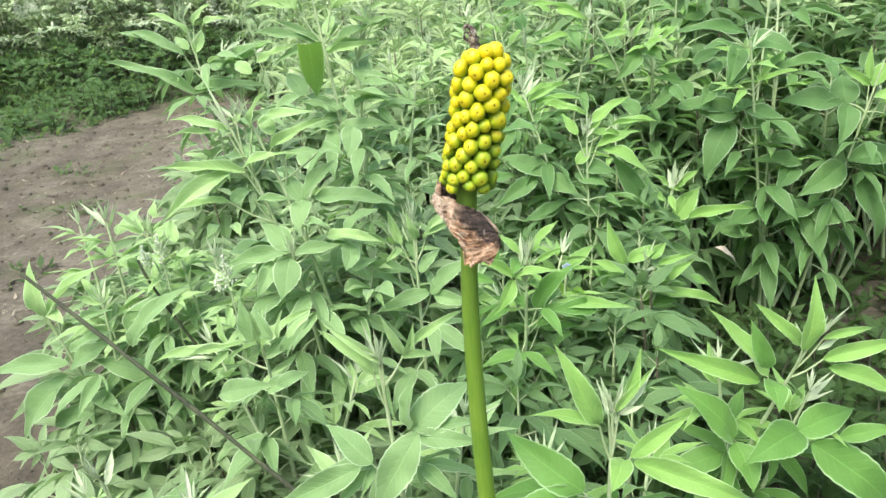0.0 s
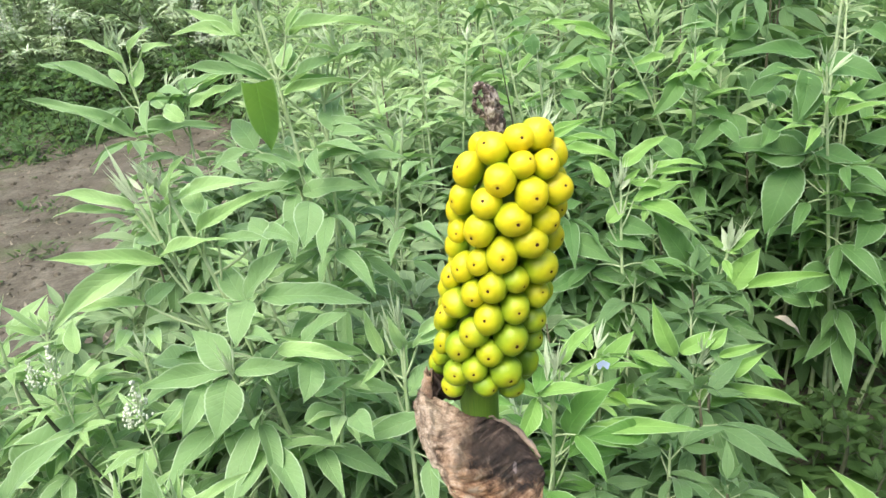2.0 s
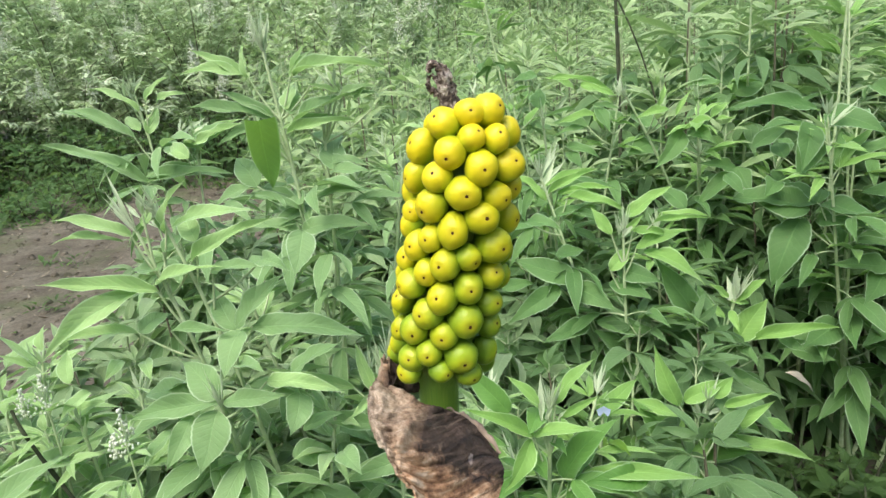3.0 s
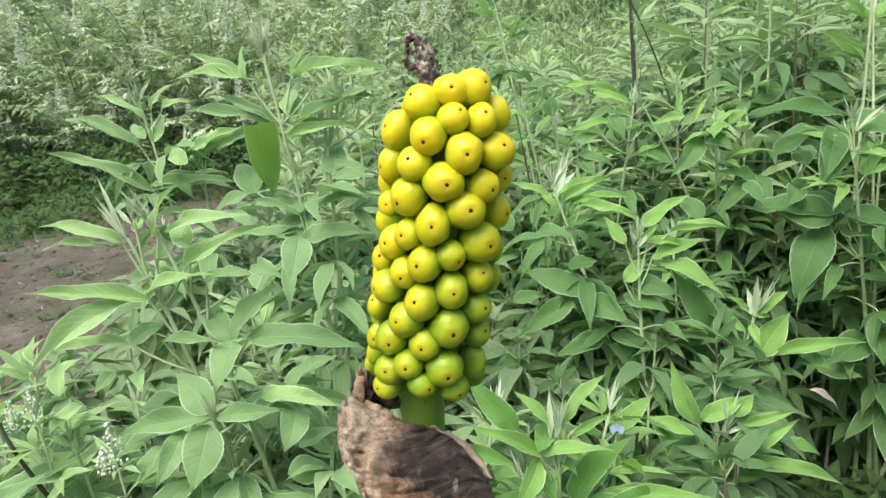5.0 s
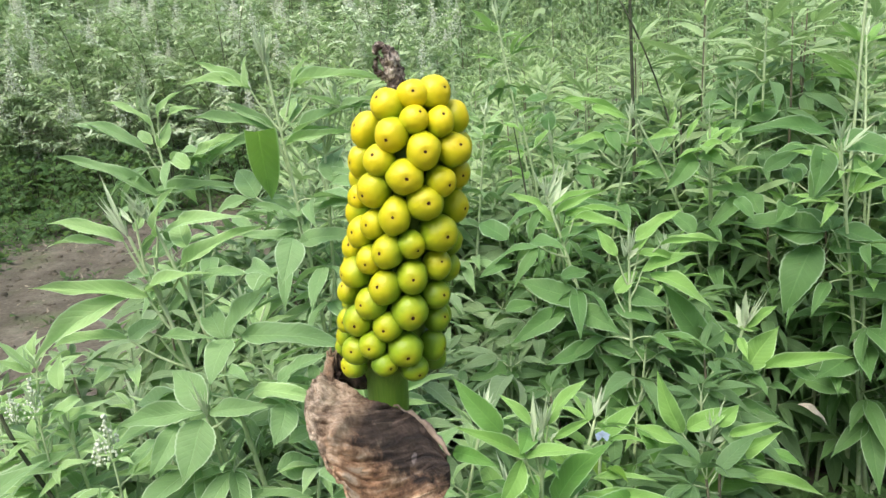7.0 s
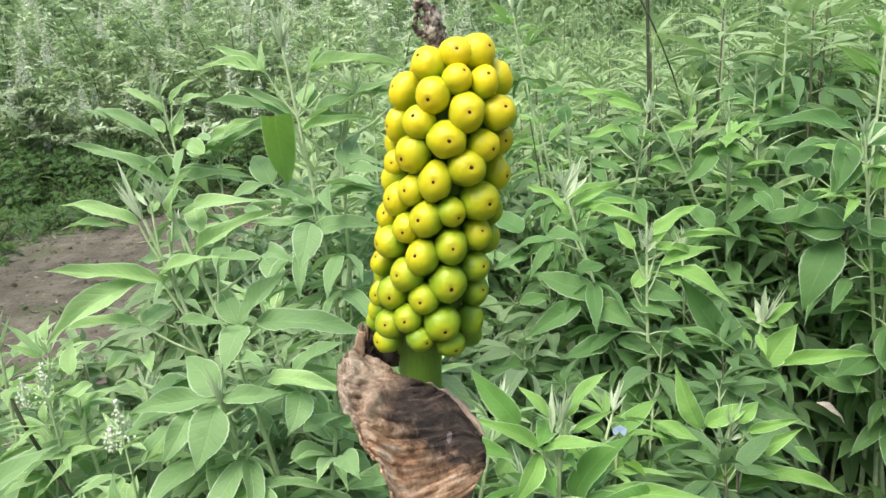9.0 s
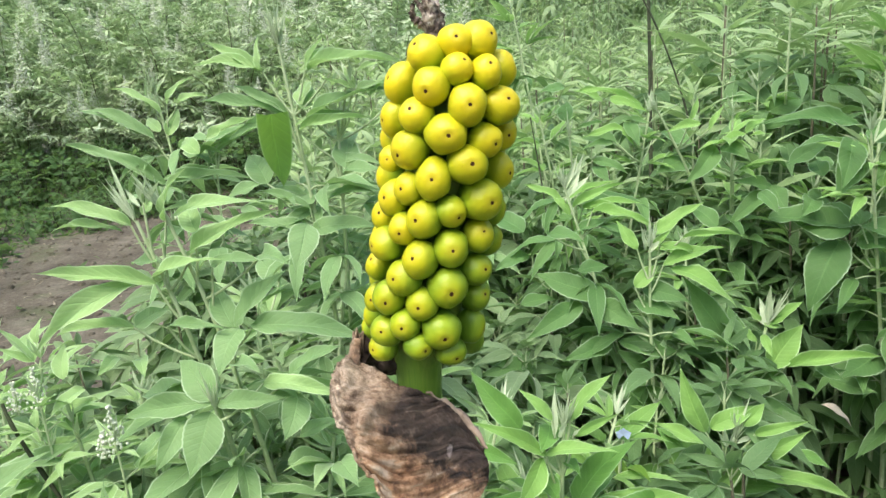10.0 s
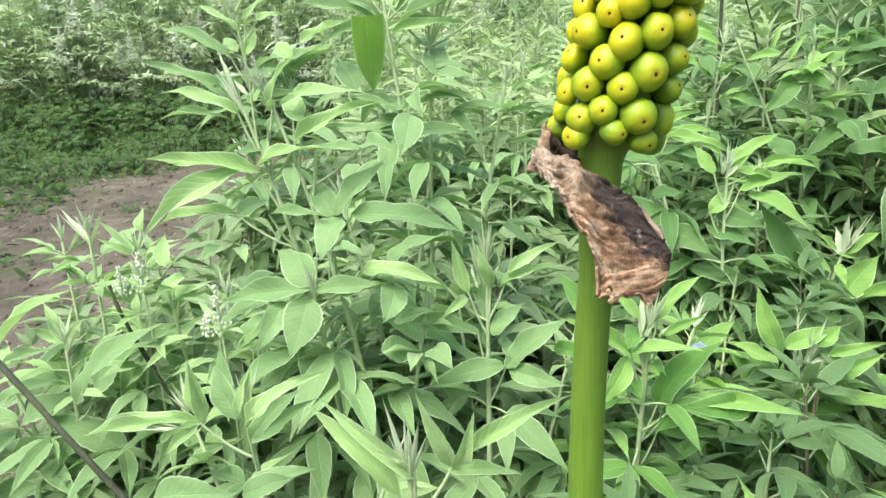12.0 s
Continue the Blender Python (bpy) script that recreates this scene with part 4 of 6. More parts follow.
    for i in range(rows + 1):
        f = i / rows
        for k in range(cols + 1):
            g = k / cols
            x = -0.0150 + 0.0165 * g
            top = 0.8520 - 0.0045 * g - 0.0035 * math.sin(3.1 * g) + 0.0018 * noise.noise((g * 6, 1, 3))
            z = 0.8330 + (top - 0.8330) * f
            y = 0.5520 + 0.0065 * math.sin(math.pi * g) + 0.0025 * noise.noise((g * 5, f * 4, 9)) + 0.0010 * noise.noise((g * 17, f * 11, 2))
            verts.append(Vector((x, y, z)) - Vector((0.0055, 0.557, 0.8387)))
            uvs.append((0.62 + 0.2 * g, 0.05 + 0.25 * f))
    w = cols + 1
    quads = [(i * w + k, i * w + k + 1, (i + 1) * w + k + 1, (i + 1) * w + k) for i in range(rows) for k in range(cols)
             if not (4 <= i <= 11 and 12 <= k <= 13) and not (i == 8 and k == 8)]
    fold = new("inner_fold", raw_mesh("inner_fold", verts, quads, uvs, [INSIDE_SHADED]))
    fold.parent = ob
    tagged(fold, "dark brown inner fold with small torn holes, its colour carrying the hollow's shade")
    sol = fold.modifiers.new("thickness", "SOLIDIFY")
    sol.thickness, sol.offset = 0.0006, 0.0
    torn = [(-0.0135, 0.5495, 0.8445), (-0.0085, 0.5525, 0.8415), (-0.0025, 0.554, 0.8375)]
    tube("torn_edge", [spline(torn, i / 9) for i in range(10)], [0.0041 * (1 - 0.05 * i) * rng.uniform(0.7, 1.15) for i in range(10)], INSIDE_SHADED, ob, "torn edge, darkened in colour as the hollow's shade", sides=8, lump=0.4, rng=rng)
    return ob


withered_bract()

# ---- the bushes close by ----
M, BR, MB = ("mature",), ("broad",), ("mature", "broad")


def s(tip, length=0.095, phase=0, start=0.45, gap=0.055, kinds=M, bow=(0, 0, 0), bare=0.0):
    return (tip, length, phase, start, gap, kinds, bow, bare)


NEAR = "bushy shrub with soft grey-green fingered leaves, pale at the shoot tips"
BUSH = {}
BUSH["A"] = shrub((-0.49, 1.43, GROUND), [s((-0.558, 1.41, 0.936), 0.11, 20, 0.30, 0.055, M, (0.01, 0, 0), 0.10), s((-0.470, 1.41, 0.845), 0.10, 60, 0.3, 0.055, M, (0, 0, 0), 0.10), s((-0.62, 1.52, 0.70), 0.09, 10, 0.3)], NEAR, 1)
BUSH["B"] = shrub((-0.19, 1.09, GROUND), [s((-0.225, 1.075, 0.984), 0.095, 5, 0.25, 0.058, M, (0.008, 0, 0), 0.16), s((-0.171, 1.09, 0.901), 0.085, 40, 0.3, 0.052, M, (0, 0, 0), 0.10), s((-0.089, 1.121, 0.835), 0.085, 70, 0.3, 0.052), s((-0.268, 1.036, 0.711), 0.085, 30, 0.3, 0.052)], NEAR, 2)
BUSH["C"] = shrub((-0.22, 0.96, GROUND), [s((-0.312, 0.90, 0.830), 0.10, 35, 0.35, 0.052, MB, (0.02, 0, 0.03), 0.22), s((-0.285, 0.90, 0.840), 0.10, 35, 0.35, 0.052, MB, (0.02, 0, 0.03), 0.22), s((-0.250, 0.88, 0.655), 0.10, 10, 0.35, 0.06, BR, (0, 0, 0), 0.09), s((-0.15, 0.92, 0.62), 0.095, 55, 0.35, 0.06, MB), s((-0.18, 1.12, 0.74), 0.10, 15, 0.3, 0.06)], NEAR, 3)
BUSH["P"] = BUSH["C"]
BUSH["L"] = shrub((-0.075, 0.97, GROUND), [s((-0.087, 0.92, 0.680), 0.09, 15, 0.3, 0.06, MB, (0, 0, 0), 0.16), s((0.0, 1.04, 0.57), 0.10, 50, 0.3, 0.06, MB), s((-0.14, 1.05, 0.60), 0.10, 20, 0.3, 0.055, BR)], NEAR, 4)
BUSH["D"] = shrub((0.05, 0.97, GROUND), [s((0.069, 0.93, 0.615), 0.09, 40, 0.3, 0.055, MB, (0, 0, 0), 0.09), s((0.13, 1.06, 0.56), 0.10, 10, 0.3, 0.05, BR), s((0.03, 1.0, 0.50), 0.10, 70, 0.2, 0.05, BR)], NEAR, 5)
BUSH["E"] = shrub((0.20, 1.16, GROUND), [s((0.276, 1.12, 0.505), 0.10, 20, 0.25, 0.055, MB, (0, 0, 0), 0.10), s((0.20, 1.22, 0.49), 0.10, 60, 0.3, 0.055, BR), s((0.30, 1.18, 0.42), 0.10, 0, 0.2, 0.05, BR)], NEAR, 6)
BUSH["F"] = shrub((0.27, 1.33, GROUND), [s((0.358, 1.29, 0.590), 0.11, 75, 0.3, 0.055, M, (0, 0, 0), 0.13), s((0.196, 1.28, 0.700), 0.10, 30, 0.3, 0.055, M, (-0.01, 0, 0), 0.13), s((0.085, 1.35, 0.775), 0.10, 50, 0.3, 0.055, M, (0, 0, 0), 0.08), s((0.27, 1.42, 0.66), 0.10, 10, 0.3, 0.06, BR)], NEAR, 7)
BUSH["G"] = BUSH["G2"] = BUSH["F"]
BUSH["K"] = shrub((-0.26, 0.80, GROUND), [s((-0.267, 0.755, 0.600), 0.09, 25, 0.3, 0.06, MB, (0, 0, 0), 0.10), s((-0.36, 0.82, 0.55), 0.09, 65, 0.3, 0.06, BR), s((-0.17, 0.82, 0.50), 0.09, 35, 0.3, 0.055, BR)], NEAR, 8)
BUSH["J"] = shrub((-0.08, 0.67, GROUND), [s((-0.096, 0.62, 0.640), 0.09, 45, 0.35, 0.055, MB, (0, 0, 0), 0.15), s((-0.02, 0.72, 0.50), 0.10, 10, 0.3, 0.06, BR), s((-0.16, 0.66, 0.47), 0.10, 80, 0.3, 0.06, BR)], NEAR, 9)
BUSH["H"] = shrub((0.135, 0.64, GROUND), [s((0.135, 0.585, 0.600), 0.10, 30, 0.35, 0.055, MB, (0, 0, 0), 0.13), s((0.07, 0.68, 0.46), 0.10, 60, 0.3, 0.06, BR), s((0.20, 0.70, 0.46), 0.10, 15, 0.3, 0.06, BR)], NEAR, 10)
BUSH["I"] = shrub((0.33, 0.84, GROUND), [s((0.402, 0.77, 0.565), 0.11, 55, 0.3, 0.06, MB, (-0.01, 0, 0), 0.2), s((0.31, 0.82, 0.50), 0.10, 20, 0.3, 0.06, MB), s((0.44, 0.84, 0.44), 0.10, 70, 0.3, 0.06, BR)], NEAR, 11)
BUSH["M"] = shrub((-0.41, 0.65, GROUND), [s((-0.417, 0.60, 0.515), 0.09, 40, 0.35, 0.055, M, (0, 0, 0), 0.07), s((-0.33, 0.62, 0.46), 0.09, 5, 0.35, 0.06, MB), s((-0.50, 0.68, 0.42), 0.085, 70, 0.3, 0.06)], NEAR, 12)
BUSH["N"] = shrub((-0.58, 0.95, GROUND), [s((-0.645, 0.90, 0.575), 0.085, 10, 0.3, 0.055, M, (0, 0, 0), 0.16), s((-0.50, 0.98, 0.66), 0.09, 50, 0.3, 0.05), s((-0.56, 0.98, 0.68), 0.09, 30, 0.3, 0.05), s((-0.63, 1.02, 0.66), 0.09, 80, 0.3, 0.05), s((-0.55, 0.90, 0.58), 0.09, 10, 0.3, 0.05), s((-0.46, 0.92, 0.58), 0.09, 40, 0.3, 0.05)], NEAR, 13)
shrub((-0.40, 0.98, GROUND), [s((-0.42, 0.91, 0.62), 0.085, 10, 0.3, 0.055), s((-0.34, 0.98, 0.60), 0.09, 50, 0.3, 0.055, BR), s((-0.44, 1.06, 0.58), 0.085, 30, 0.3, 0.055)], NEAR, 14)
BUSH["R"] = shrub((0.62, 1.46, GROUND), [s((0.735, 1.36, 0.79), 0.10, 20, 0.3, 0.055, M, (0, 0, 0), 0.1), s((0.62, 1.60, 0.98), 0.11, 70, 0.3, 0.055), s((0.487, 1.335, 0.84), 0.10, 60, 0.3, 0.06, MB), s((0.605, 1.505, 0.80), 0.095, 10, 0.3, 0.055), s((0.56, 1.40, 0.66), 0.10, 40, 0.3, 0.06, BR), s((0.78, 1.44, 0.70), 0.10, 80, 0.3, 0.06, MB)], NEAR, 15)
BUSH["T"] = shrub((0.40, 1.62, GROUND), [s((0.236, 1.50, 0.872), 0.075, 45, 0.45, 0.05, M, (0.06, 0, 0.0), 0.22), s((0.363, 1.53, 0.76), 0.09, 45, 0.3, 0.055), s((0.348, 1.49, 0.86), 0.09, 15, 0.35, 0.06), s((0.440, 1.69, 0.90), 0.09, 60, 0.3, 0.055), s((0.50, 1.56, 0.72), 0.095, 30, 0.3, 0.06, BR)], NEAR, 16)
BUSH["Q"] = BUSH["U"] = shrub((0.15, 1.60, GROUND), [s((0.095, 1.42, 0.84), 0.088, 45, 0.3, 0.055, M, (0, 0, 0), 0.1), s((0.0, 1.80, 1.06), 0.10, 25, 0.3, 0.055), s((0.05, 1.58, 0.86), 0.09, 15, 0.3, 0.06), s((0.24, 1.62, 0.86), 0.09, 60, 0.3, 0.055), s((0.10, 1.50, 0.70), 0.09, 30, 0.3, 0.06, BR)], NEAR, 17)
shrub((-0.10, 1.62, GROUND), [s((-0.19, 1.58, 0.80), 0.088, 45, 0.3, 0.055), s((-0.10, 1.55, 0.84), 0.09, 15, 0.3, 0.06), s((-0.02, 1.62, 0.88), 0.09, 60, 0.3, 0.055)], NEAR, 18)

# leaflets that stand out singly on the nearest shoots
single_leaflets(BUSH["A"], "young", [(-0.488, 1.41, 0.83, -0.534, 1.457, 0.847, 27), (-0.48, 1.41, 0.829, -0.39, 1.422, 0.88, 26), (-0.498, 1.41, 0.838, -0.381, 1.422, 0.888, 21), (-0.556, 1.41, 0.907, -0.637, 1.398, 0.95, 19), (-0.542, 1.41, 0.921, -0.5, 1.422, 0.96, 24), (-0.522, 1.41, 0.922, -0.461, 1.398, 0.931, 16), (-0.547, 1.41, 0.871, -0.54, 1.443, 0.911, 31), (-0.56, 1.41, 0.877, -0.599, 1.443, 0.897, 21)])
single_leaflets(BUSH["A"], "mature", [(-0.572, 1.41, 0.867, -0.694, 1.422, 0.917, 24), (-0.561, 1.41, 0.791, -0.747, 1.422, 0.864, 27), (-0.561, 1.41, 0.791, -0.402, 1.398, 0.798, 33), (-0.47, 1.41, 0.824, -0.527, 1.442, 0.848, 25)])
single_leaflets(BUSH["A"], "mature", [(-0.504, 1.41, 0.834, -0.396, 1.398, 0.886, 31), (-0.496, 1.41, 0.837, -0.544, 1.45, 0.85, 31), (-0.564, 1.41, 0.801, -0.441, 1.422, 0.808, 29), (-0.581, 1.41, 0.873, -0.703, 1.398, 0.921, 23)])
single_leaflets(BUSH["A"], "bud", [(-0.485, 1.41, 0.857, -0.467, 1.422, 0.882, 8), (-0.46, 1.41, 0.86, -0.474, 1.422, 0.887, 10), (-0.455, 1.41, 0.865, -0.448, 1.422, 0.89, 9), (-0.465, 1.41, 0.861, -0.436, 1.422, 0.883, 9), (-0.574, 1.41, 0.931, -0.564, 1.398, 0.971, 7), (-0.568, 1.41, 0.931, -0.555, 1.398, 0.961, 7), (-0.563, 1.41, 0.931, -0.524, 1.398, 0.977, 8), (-0.559, 1.41, 0.924, -0.569, 1.398, 0.958, 6), (-0.495, 1.41, 0.868, -0.493, 1.422, 0.896, 6), (-0.491, 1.41, 0.868, -0.448, 1.422, 0.892, 9), (-0.49, 1.41, 0.873, -0.471, 1.398, 0.893, 5)])
single_leaflets(BUSH["B"], "bud", [(-0.225, 1.075, 0.983, -0.244, 1.084, 1.023, 7), (-0.225, 1.075, 0.983, -0.224, 1.084, 1.031, 7), (-0.223, 1.075, 0.983, -0.216, 1.084, 1.025, 9), (-0.142, 1.075, 0.929, -0.182, 1.084, 0.95, 5), (-0.14, 1.075, 0.931, -0.165, 1.084, 0.958, 5), (-0.137, 1.075, 0.93, -0.159, 1.084, 0.96, 5), (-0.134, 1.075, 0.93, -0.134, 1.084, 0.955, 5)])
single_leaflets(BUSH["B"], "young", [(-0.246, 1.075, 0.958, -0.314, 1.084, 0.993, 20), (-0.246, 1.075, 0.958, -0.323, 1.066, 0.966, 19), (-0.246, 1.075, 0.958, -0.249, 1.084, 0.997, 13), (-0.198, 1.075, 0.957, -0.175, 1.084, 0.993, 12), (-0.198, 1.075, 0.957, -0.169, 1.084, 0.983, 16), (-0.195, 1.075, 0.957, -0.081, 1.066, 0.955, 17), (-0.211, 1.075, 0.893, -0.126, 1.084, 0.902, 17), (-0.147, 1.075, 0.935, -0.181, 1.066, 0.948, 9), (-0.145, 1.075, 0.935, -0.159, 1.084, 0.959, 9), (-0.203, 1.075, 0.915, -0.206, 1.114, 0.939, 28), (-0.129, 1.075, 0.925, -0.109, 1.084, 0.945, 9)])
single_leaflets(BUSH["B"], "mature", [(-0.223, 1.075, 0.913, -0.288, 1.084, 0.946, 14), (-0.227, 1.075, 0.91, -0.331, 1.084, 0.929, 19), (-0.241, 1.075, 0.908, -0.292, 1.066, 0.885, 16), (-0.201, 1.075, 0.906, -0.099, 1.084, 0.932, 21), (-0.203, 1.075, 0.915, -0.205, 1.114, 0.939, 29), (-0.254, 1.075, 0.835, -0.289, 1.114, 0.864, 35), (-0.261, 1.075, 0.835, -0.307, 1.066, 0.814, 19), (-0.162, 1.075, 0.85, -0.162, 1.114, 0.88, 39), (-0.166, 1.075, 0.847, -0.113, 1.066, 0.845, 19), (-0.207, 1.075, 0.806, -0.276, 1.084, 0.824, 13), (-0.199, 1.075, 0.813, -0.109, 1.084, 0.819, 17), (-0.203, 1.075, 0.811, -0.22, 1.114, 0.823, 25), (-0.213, 1.075, 0.79, -0.254, 1.066, 0.787, 14)])
single_leaflets(BUSH["B"], "young", [(-0.205, 1.075, 0.921, -0.205, 1.115, 0.945, 26), (-0.141, 1.075, 0.953, -0.11, 1.087, 0.961, 10), (-0.144, 1.075, 0.932, -0.103, 1.087, 0.938, 12), (-0.215, 1.075, 0.898, -0.14, 1.087, 0.909, 14), (-0.321, 1.075, 0.887, -0.254, 1.063, 0.911, 18), (-0.331, 1.075, 0.872, -0.367, 1.115, 0.884, 21)])
single_leaflets(BUSH["B"], "bud", [(-0.153, 1.075, 0.942, -0.176, 1.087, 0.966, 6), (-0.15, 1.075, 0.942, -0.162, 1.087, 0.967, 6), (-0.148, 1.075, 0.942, -0.146, 1.063, 0.966, 6), (-0.17, 1.075, 0.953, -0.208, 1.087, 0.954, 8), (-0.318, 1.075, 0.902, -0.317, 1.063, 0.918, 6), (-0.32, 1.075, 0.9, -0.304, 1.087, 0.912, 6), (-0.11, 1.075, 0.915, -0.102, 1.036, 0.928, 7)])
single_leaflets(BUSH["B"], "mature", [(-0.171, 1.09, 0.859, -0.156, 1.129, 0.886, 28), (-0.173, 1.09, 0.857, -0.119, 1.078, 0.851, 15), (-0.213, 1.09, 0.816, -0.278, 1.102, 0.83, 14), (-0.198, 1.09, 0.815, -0.124, 1.102, 0.825, 15), (-0.243, 1.09, 0.811, -0.211, 1.04, 0.813, 16), (-0.183, 1.09, 0.881, -0.179, 1.13, 0.889, 14)])
single_leaflets(BUSH["B"], "mature", [(-0.207, 1.075, 0.779, -0.122, 1.066, 0.783, 27), (-0.21, 1.075, 0.779, -0.281, 1.066, 0.792, 19), (-0.214, 1.075, 0.779, -0.22, 1.04, 0.726, 32), (-0.253, 1.075, 0.72, -0.289, 1.114, 0.741, 29)])
single_leaflets(BUSH["C"], "young", [(-0.318, 0.9, 0.826, -0.388, 0.888, 0.847, 18), (-0.327, 0.9, 0.821, -0.408, 0.912, 0.818, 8), (-0.283, 0.9, 0.83, -0.25, 0.888, 0.879, 14), (-0.275, 0.9, 0.834, -0.191, 0.912, 0.84, 18), (-0.263, 0.9, 0.799, -0.178, 0.912, 0.835, 17), (-0.256, 0.9, 0.818, -0.28, 0.94, 0.837, 25), (-0.305, 0.9, 0.776, -0.226, 0.888, 0.796, 20), (-0.302, 0.9, 0.77, -0.417, 0.888, 0.785, 21), (-0.316, 0.9, 0.773, -0.428, 0.888, 0.706, 26), (-0.331, 0.9, 0.728, -0.425, 0.912, 0.712, 20), (-0.305, 0.9, 0.835, -0.303, 0.925, 0.848, 12)])
single_leaflets(BUSH["C"], "bud", [(-0.303, 0.9, 0.845, -0.3, 0.888, 0.874, 7), (-0.303, 0.9, 0.845, -0.289, 0.888, 0.875, 7), (-0.318, 0.9, 0.844, -0.339, 0.912, 0.89, 4), (-0.306, 0.9, 0.843, -0.326, 0.912, 0.858, 6), (-0.3, 0.9, 0.843, -0.277, 0.888, 0.868, 6)])
single_leaflets(BUSH["C"], "mature", [(-0.29, 0.9, 0.809, -0.285, 0.935, 0.816, 18), (-0.329, 0.9, 0.728, -0.308, 0.929, 0.736, 24), (-0.297, 0.9, 0.729, -0.229, 0.888, 0.729, 13), (-0.232, 0.9, 0.727, -0.26, 0.927, 0.764, 28), (-0.23, 0.9, 0.729, -0.176, 0.912, 0.781, 30), (-0.213, 0.9, 0.729, -0.104, 0.912, 0.709, 31), (-0.226, 0.9, 0.727, -0.235, 0.865, 0.693, 36), (-0.245, 0.9, 0.787, -0.187, 0.888, 0.793, 17), (-0.298, 0.9, 0.791, -0.348, 0.94, 0.778, 19), (-0.152, 0.9, 0.824, -0.155, 0.865, 0.789, 29), (-0.197, 0.9, 0.796, -0.157, 0.865, 0.795, 21)])
single_leaflets(BUSH["P"], "mature", [(-0.25, 0.88, 0.665, -0.301, 0.916, 0.689, 37), (-0.253, 0.88, 0.66, -0.354, 0.892, 0.637, 26), (-0.255, 0.88, 0.652, -0.266, 0.845, 0.602, 42), (-0.247, 0.88, 0.659, -0.173, 0.868, 0.674, 21), (-0.17, 0.88, 0.668, -0.173, 0.845, 0.642, 33), (-0.281, 0.88, 0.646, -0.299, 0.845, 0.607, 27), (-0.303, 0.88, 0.629, -0.32, 0.845, 0.612, 23), (-0.228, 0.88, 0.609, -0.225, 0.845, 0.615, 22), (-0.171, 0.88, 0.629, -0.134, 0.898, 0.636, 19), (-0.186, 0.88, 0.6, -0.154, 0.915, 0.584, 31), (-0.135, 0.88, 0.605, -0.109, 0.845, 0.6, 26), (-0.226, 0.88, 0.699, -0.186, 0.845, 0.706, 19), (-0.175, 0.88, 0.688, -0.125, 0.895, 0.712, 24)])
single_leaflets(BUSH["P"], "young", [(-0.201, 0.88, 0.681, -0.12, 0.868, 0.673, 20)])
single_leaflets(BUSH["D"], "young", [(0.052, 0.93, 0.586, -0.019, 0.918, 0.627, 18), (0.052, 0.93, 0.587, 0.121, 0.918, 0.597, 16), (0.049, 0.93, 0.583, 0.019, 0.895, 0.543, 28), (0.075, 0.93, 0.623, 0.116, 0.942, 0.666, 18), (0.058, 0.93, 0.623, 0.026, 0.942, 0.65, 13), (0.079, 0.93, 0.607, 0.122, 0.942, 0.625, 13)])
single_leaflets(BUSH["D"], "bud", [(0.06, 0.93, 0.605, 0.061, 0.942, 0.654, 7), (0.065, 0.93, 0.605, 0.071, 0.918, 0.63, 6), (0.077, 0.93, 0.605, 0.086, 0.918, 0.624, 5)])
single_leaflets(BUSH["D"], "mature", [(0.082, 0.95, 0.523, 0.141, 0.938, 0.602, 35), (0.027, 0.95, 0.603, -0.022, 0.965, 0.659, 31), (-0.022, 0.95, 0.58, 0.028, 0.915, 0.583, 21), (0.172, 0.95, 0.525, 0.1, 0.927, 0.533, 35), (0.067, 0.95, 0.571, 0.084, 0.915, 0.572, 18), (0.048, 0.95, 0.548, 0.064, 0.915, 0.543, 28), (0.056, 0.95, 0.607, 0.046, 0.915, 0.596, 27)])
single_leaflets(BUSH["E"], "young", [(0.241, 1.12, 0.513, 0.211, 1.132, 0.595, 36), (0.241, 1.12, 0.498, 0.176, 1.132, 0.52, 22), (0.283, 1.12, 0.469, 0.356, 1.108, 0.524, 34), (0.293, 1.12, 0.461, 0.422, 1.132, 0.417, 25), (0.26, 1.12, 0.441, 0.295, 1.16, 0.445, 30), (0.247, 1.12, 0.518, 0.303, 1.138, 0.54, 29), (0.298, 1.12, 0.511, 0.355, 1.108, 0.536, 16), (0.282, 1.12, 0.523, 0.314, 1.142, 0.541, 21), (0.243, 1.12, 0.469, 0.244, 1.108, 0.509, 12)])
single_leaflets(BUSH["E"], "mature", [(0.248, 1.15, 0.433, 0.191, 1.18, 0.488, 58), (0.263, 1.15, 0.42, 0.345, 1.138, 0.43, 35), (0.329, 1.15, 0.465, 0.345, 1.115, 0.471, 28), (0.353, 1.15, 0.473, 0.395, 1.138, 0.455, 17), (0.178, 1.15, 0.422, 0.216, 1.115, 0.416, 34), (0.153, 1.15, 0.452, 0.163, 1.115, 0.444, 24), (0.19, 1.15, 0.428, 0.207, 1.19, 0.431, 24), (0.213, 1.15, 0.44, 0.24, 1.115, 0.439, 37)])
single_leaflets(BUSH["E"], "bud", [(0.266, 1.12, 0.495, 0.26, 1.108, 0.526, 8), (0.273, 1.12, 0.497, 0.29, 1.132, 0.531, 8), (0.271, 1.12, 0.496, 0.274, 1.108, 0.53, 6), (0.268, 1.12, 0.494, 0.257, 1.132, 0.509, 6), (0.278, 1.12, 0.499, 0.302, 1.132, 0.506, 7)])
single_leaflets(BUSH["F"], "bud", [(0.355, 1.29, 0.589, 0.347, 1.302, 0.624, 12), (0.357, 1.29, 0.589, 0.355, 1.278, 0.649, 11), (0.354, 1.29, 0.587, 0.338, 1.302, 0.604, 9)])
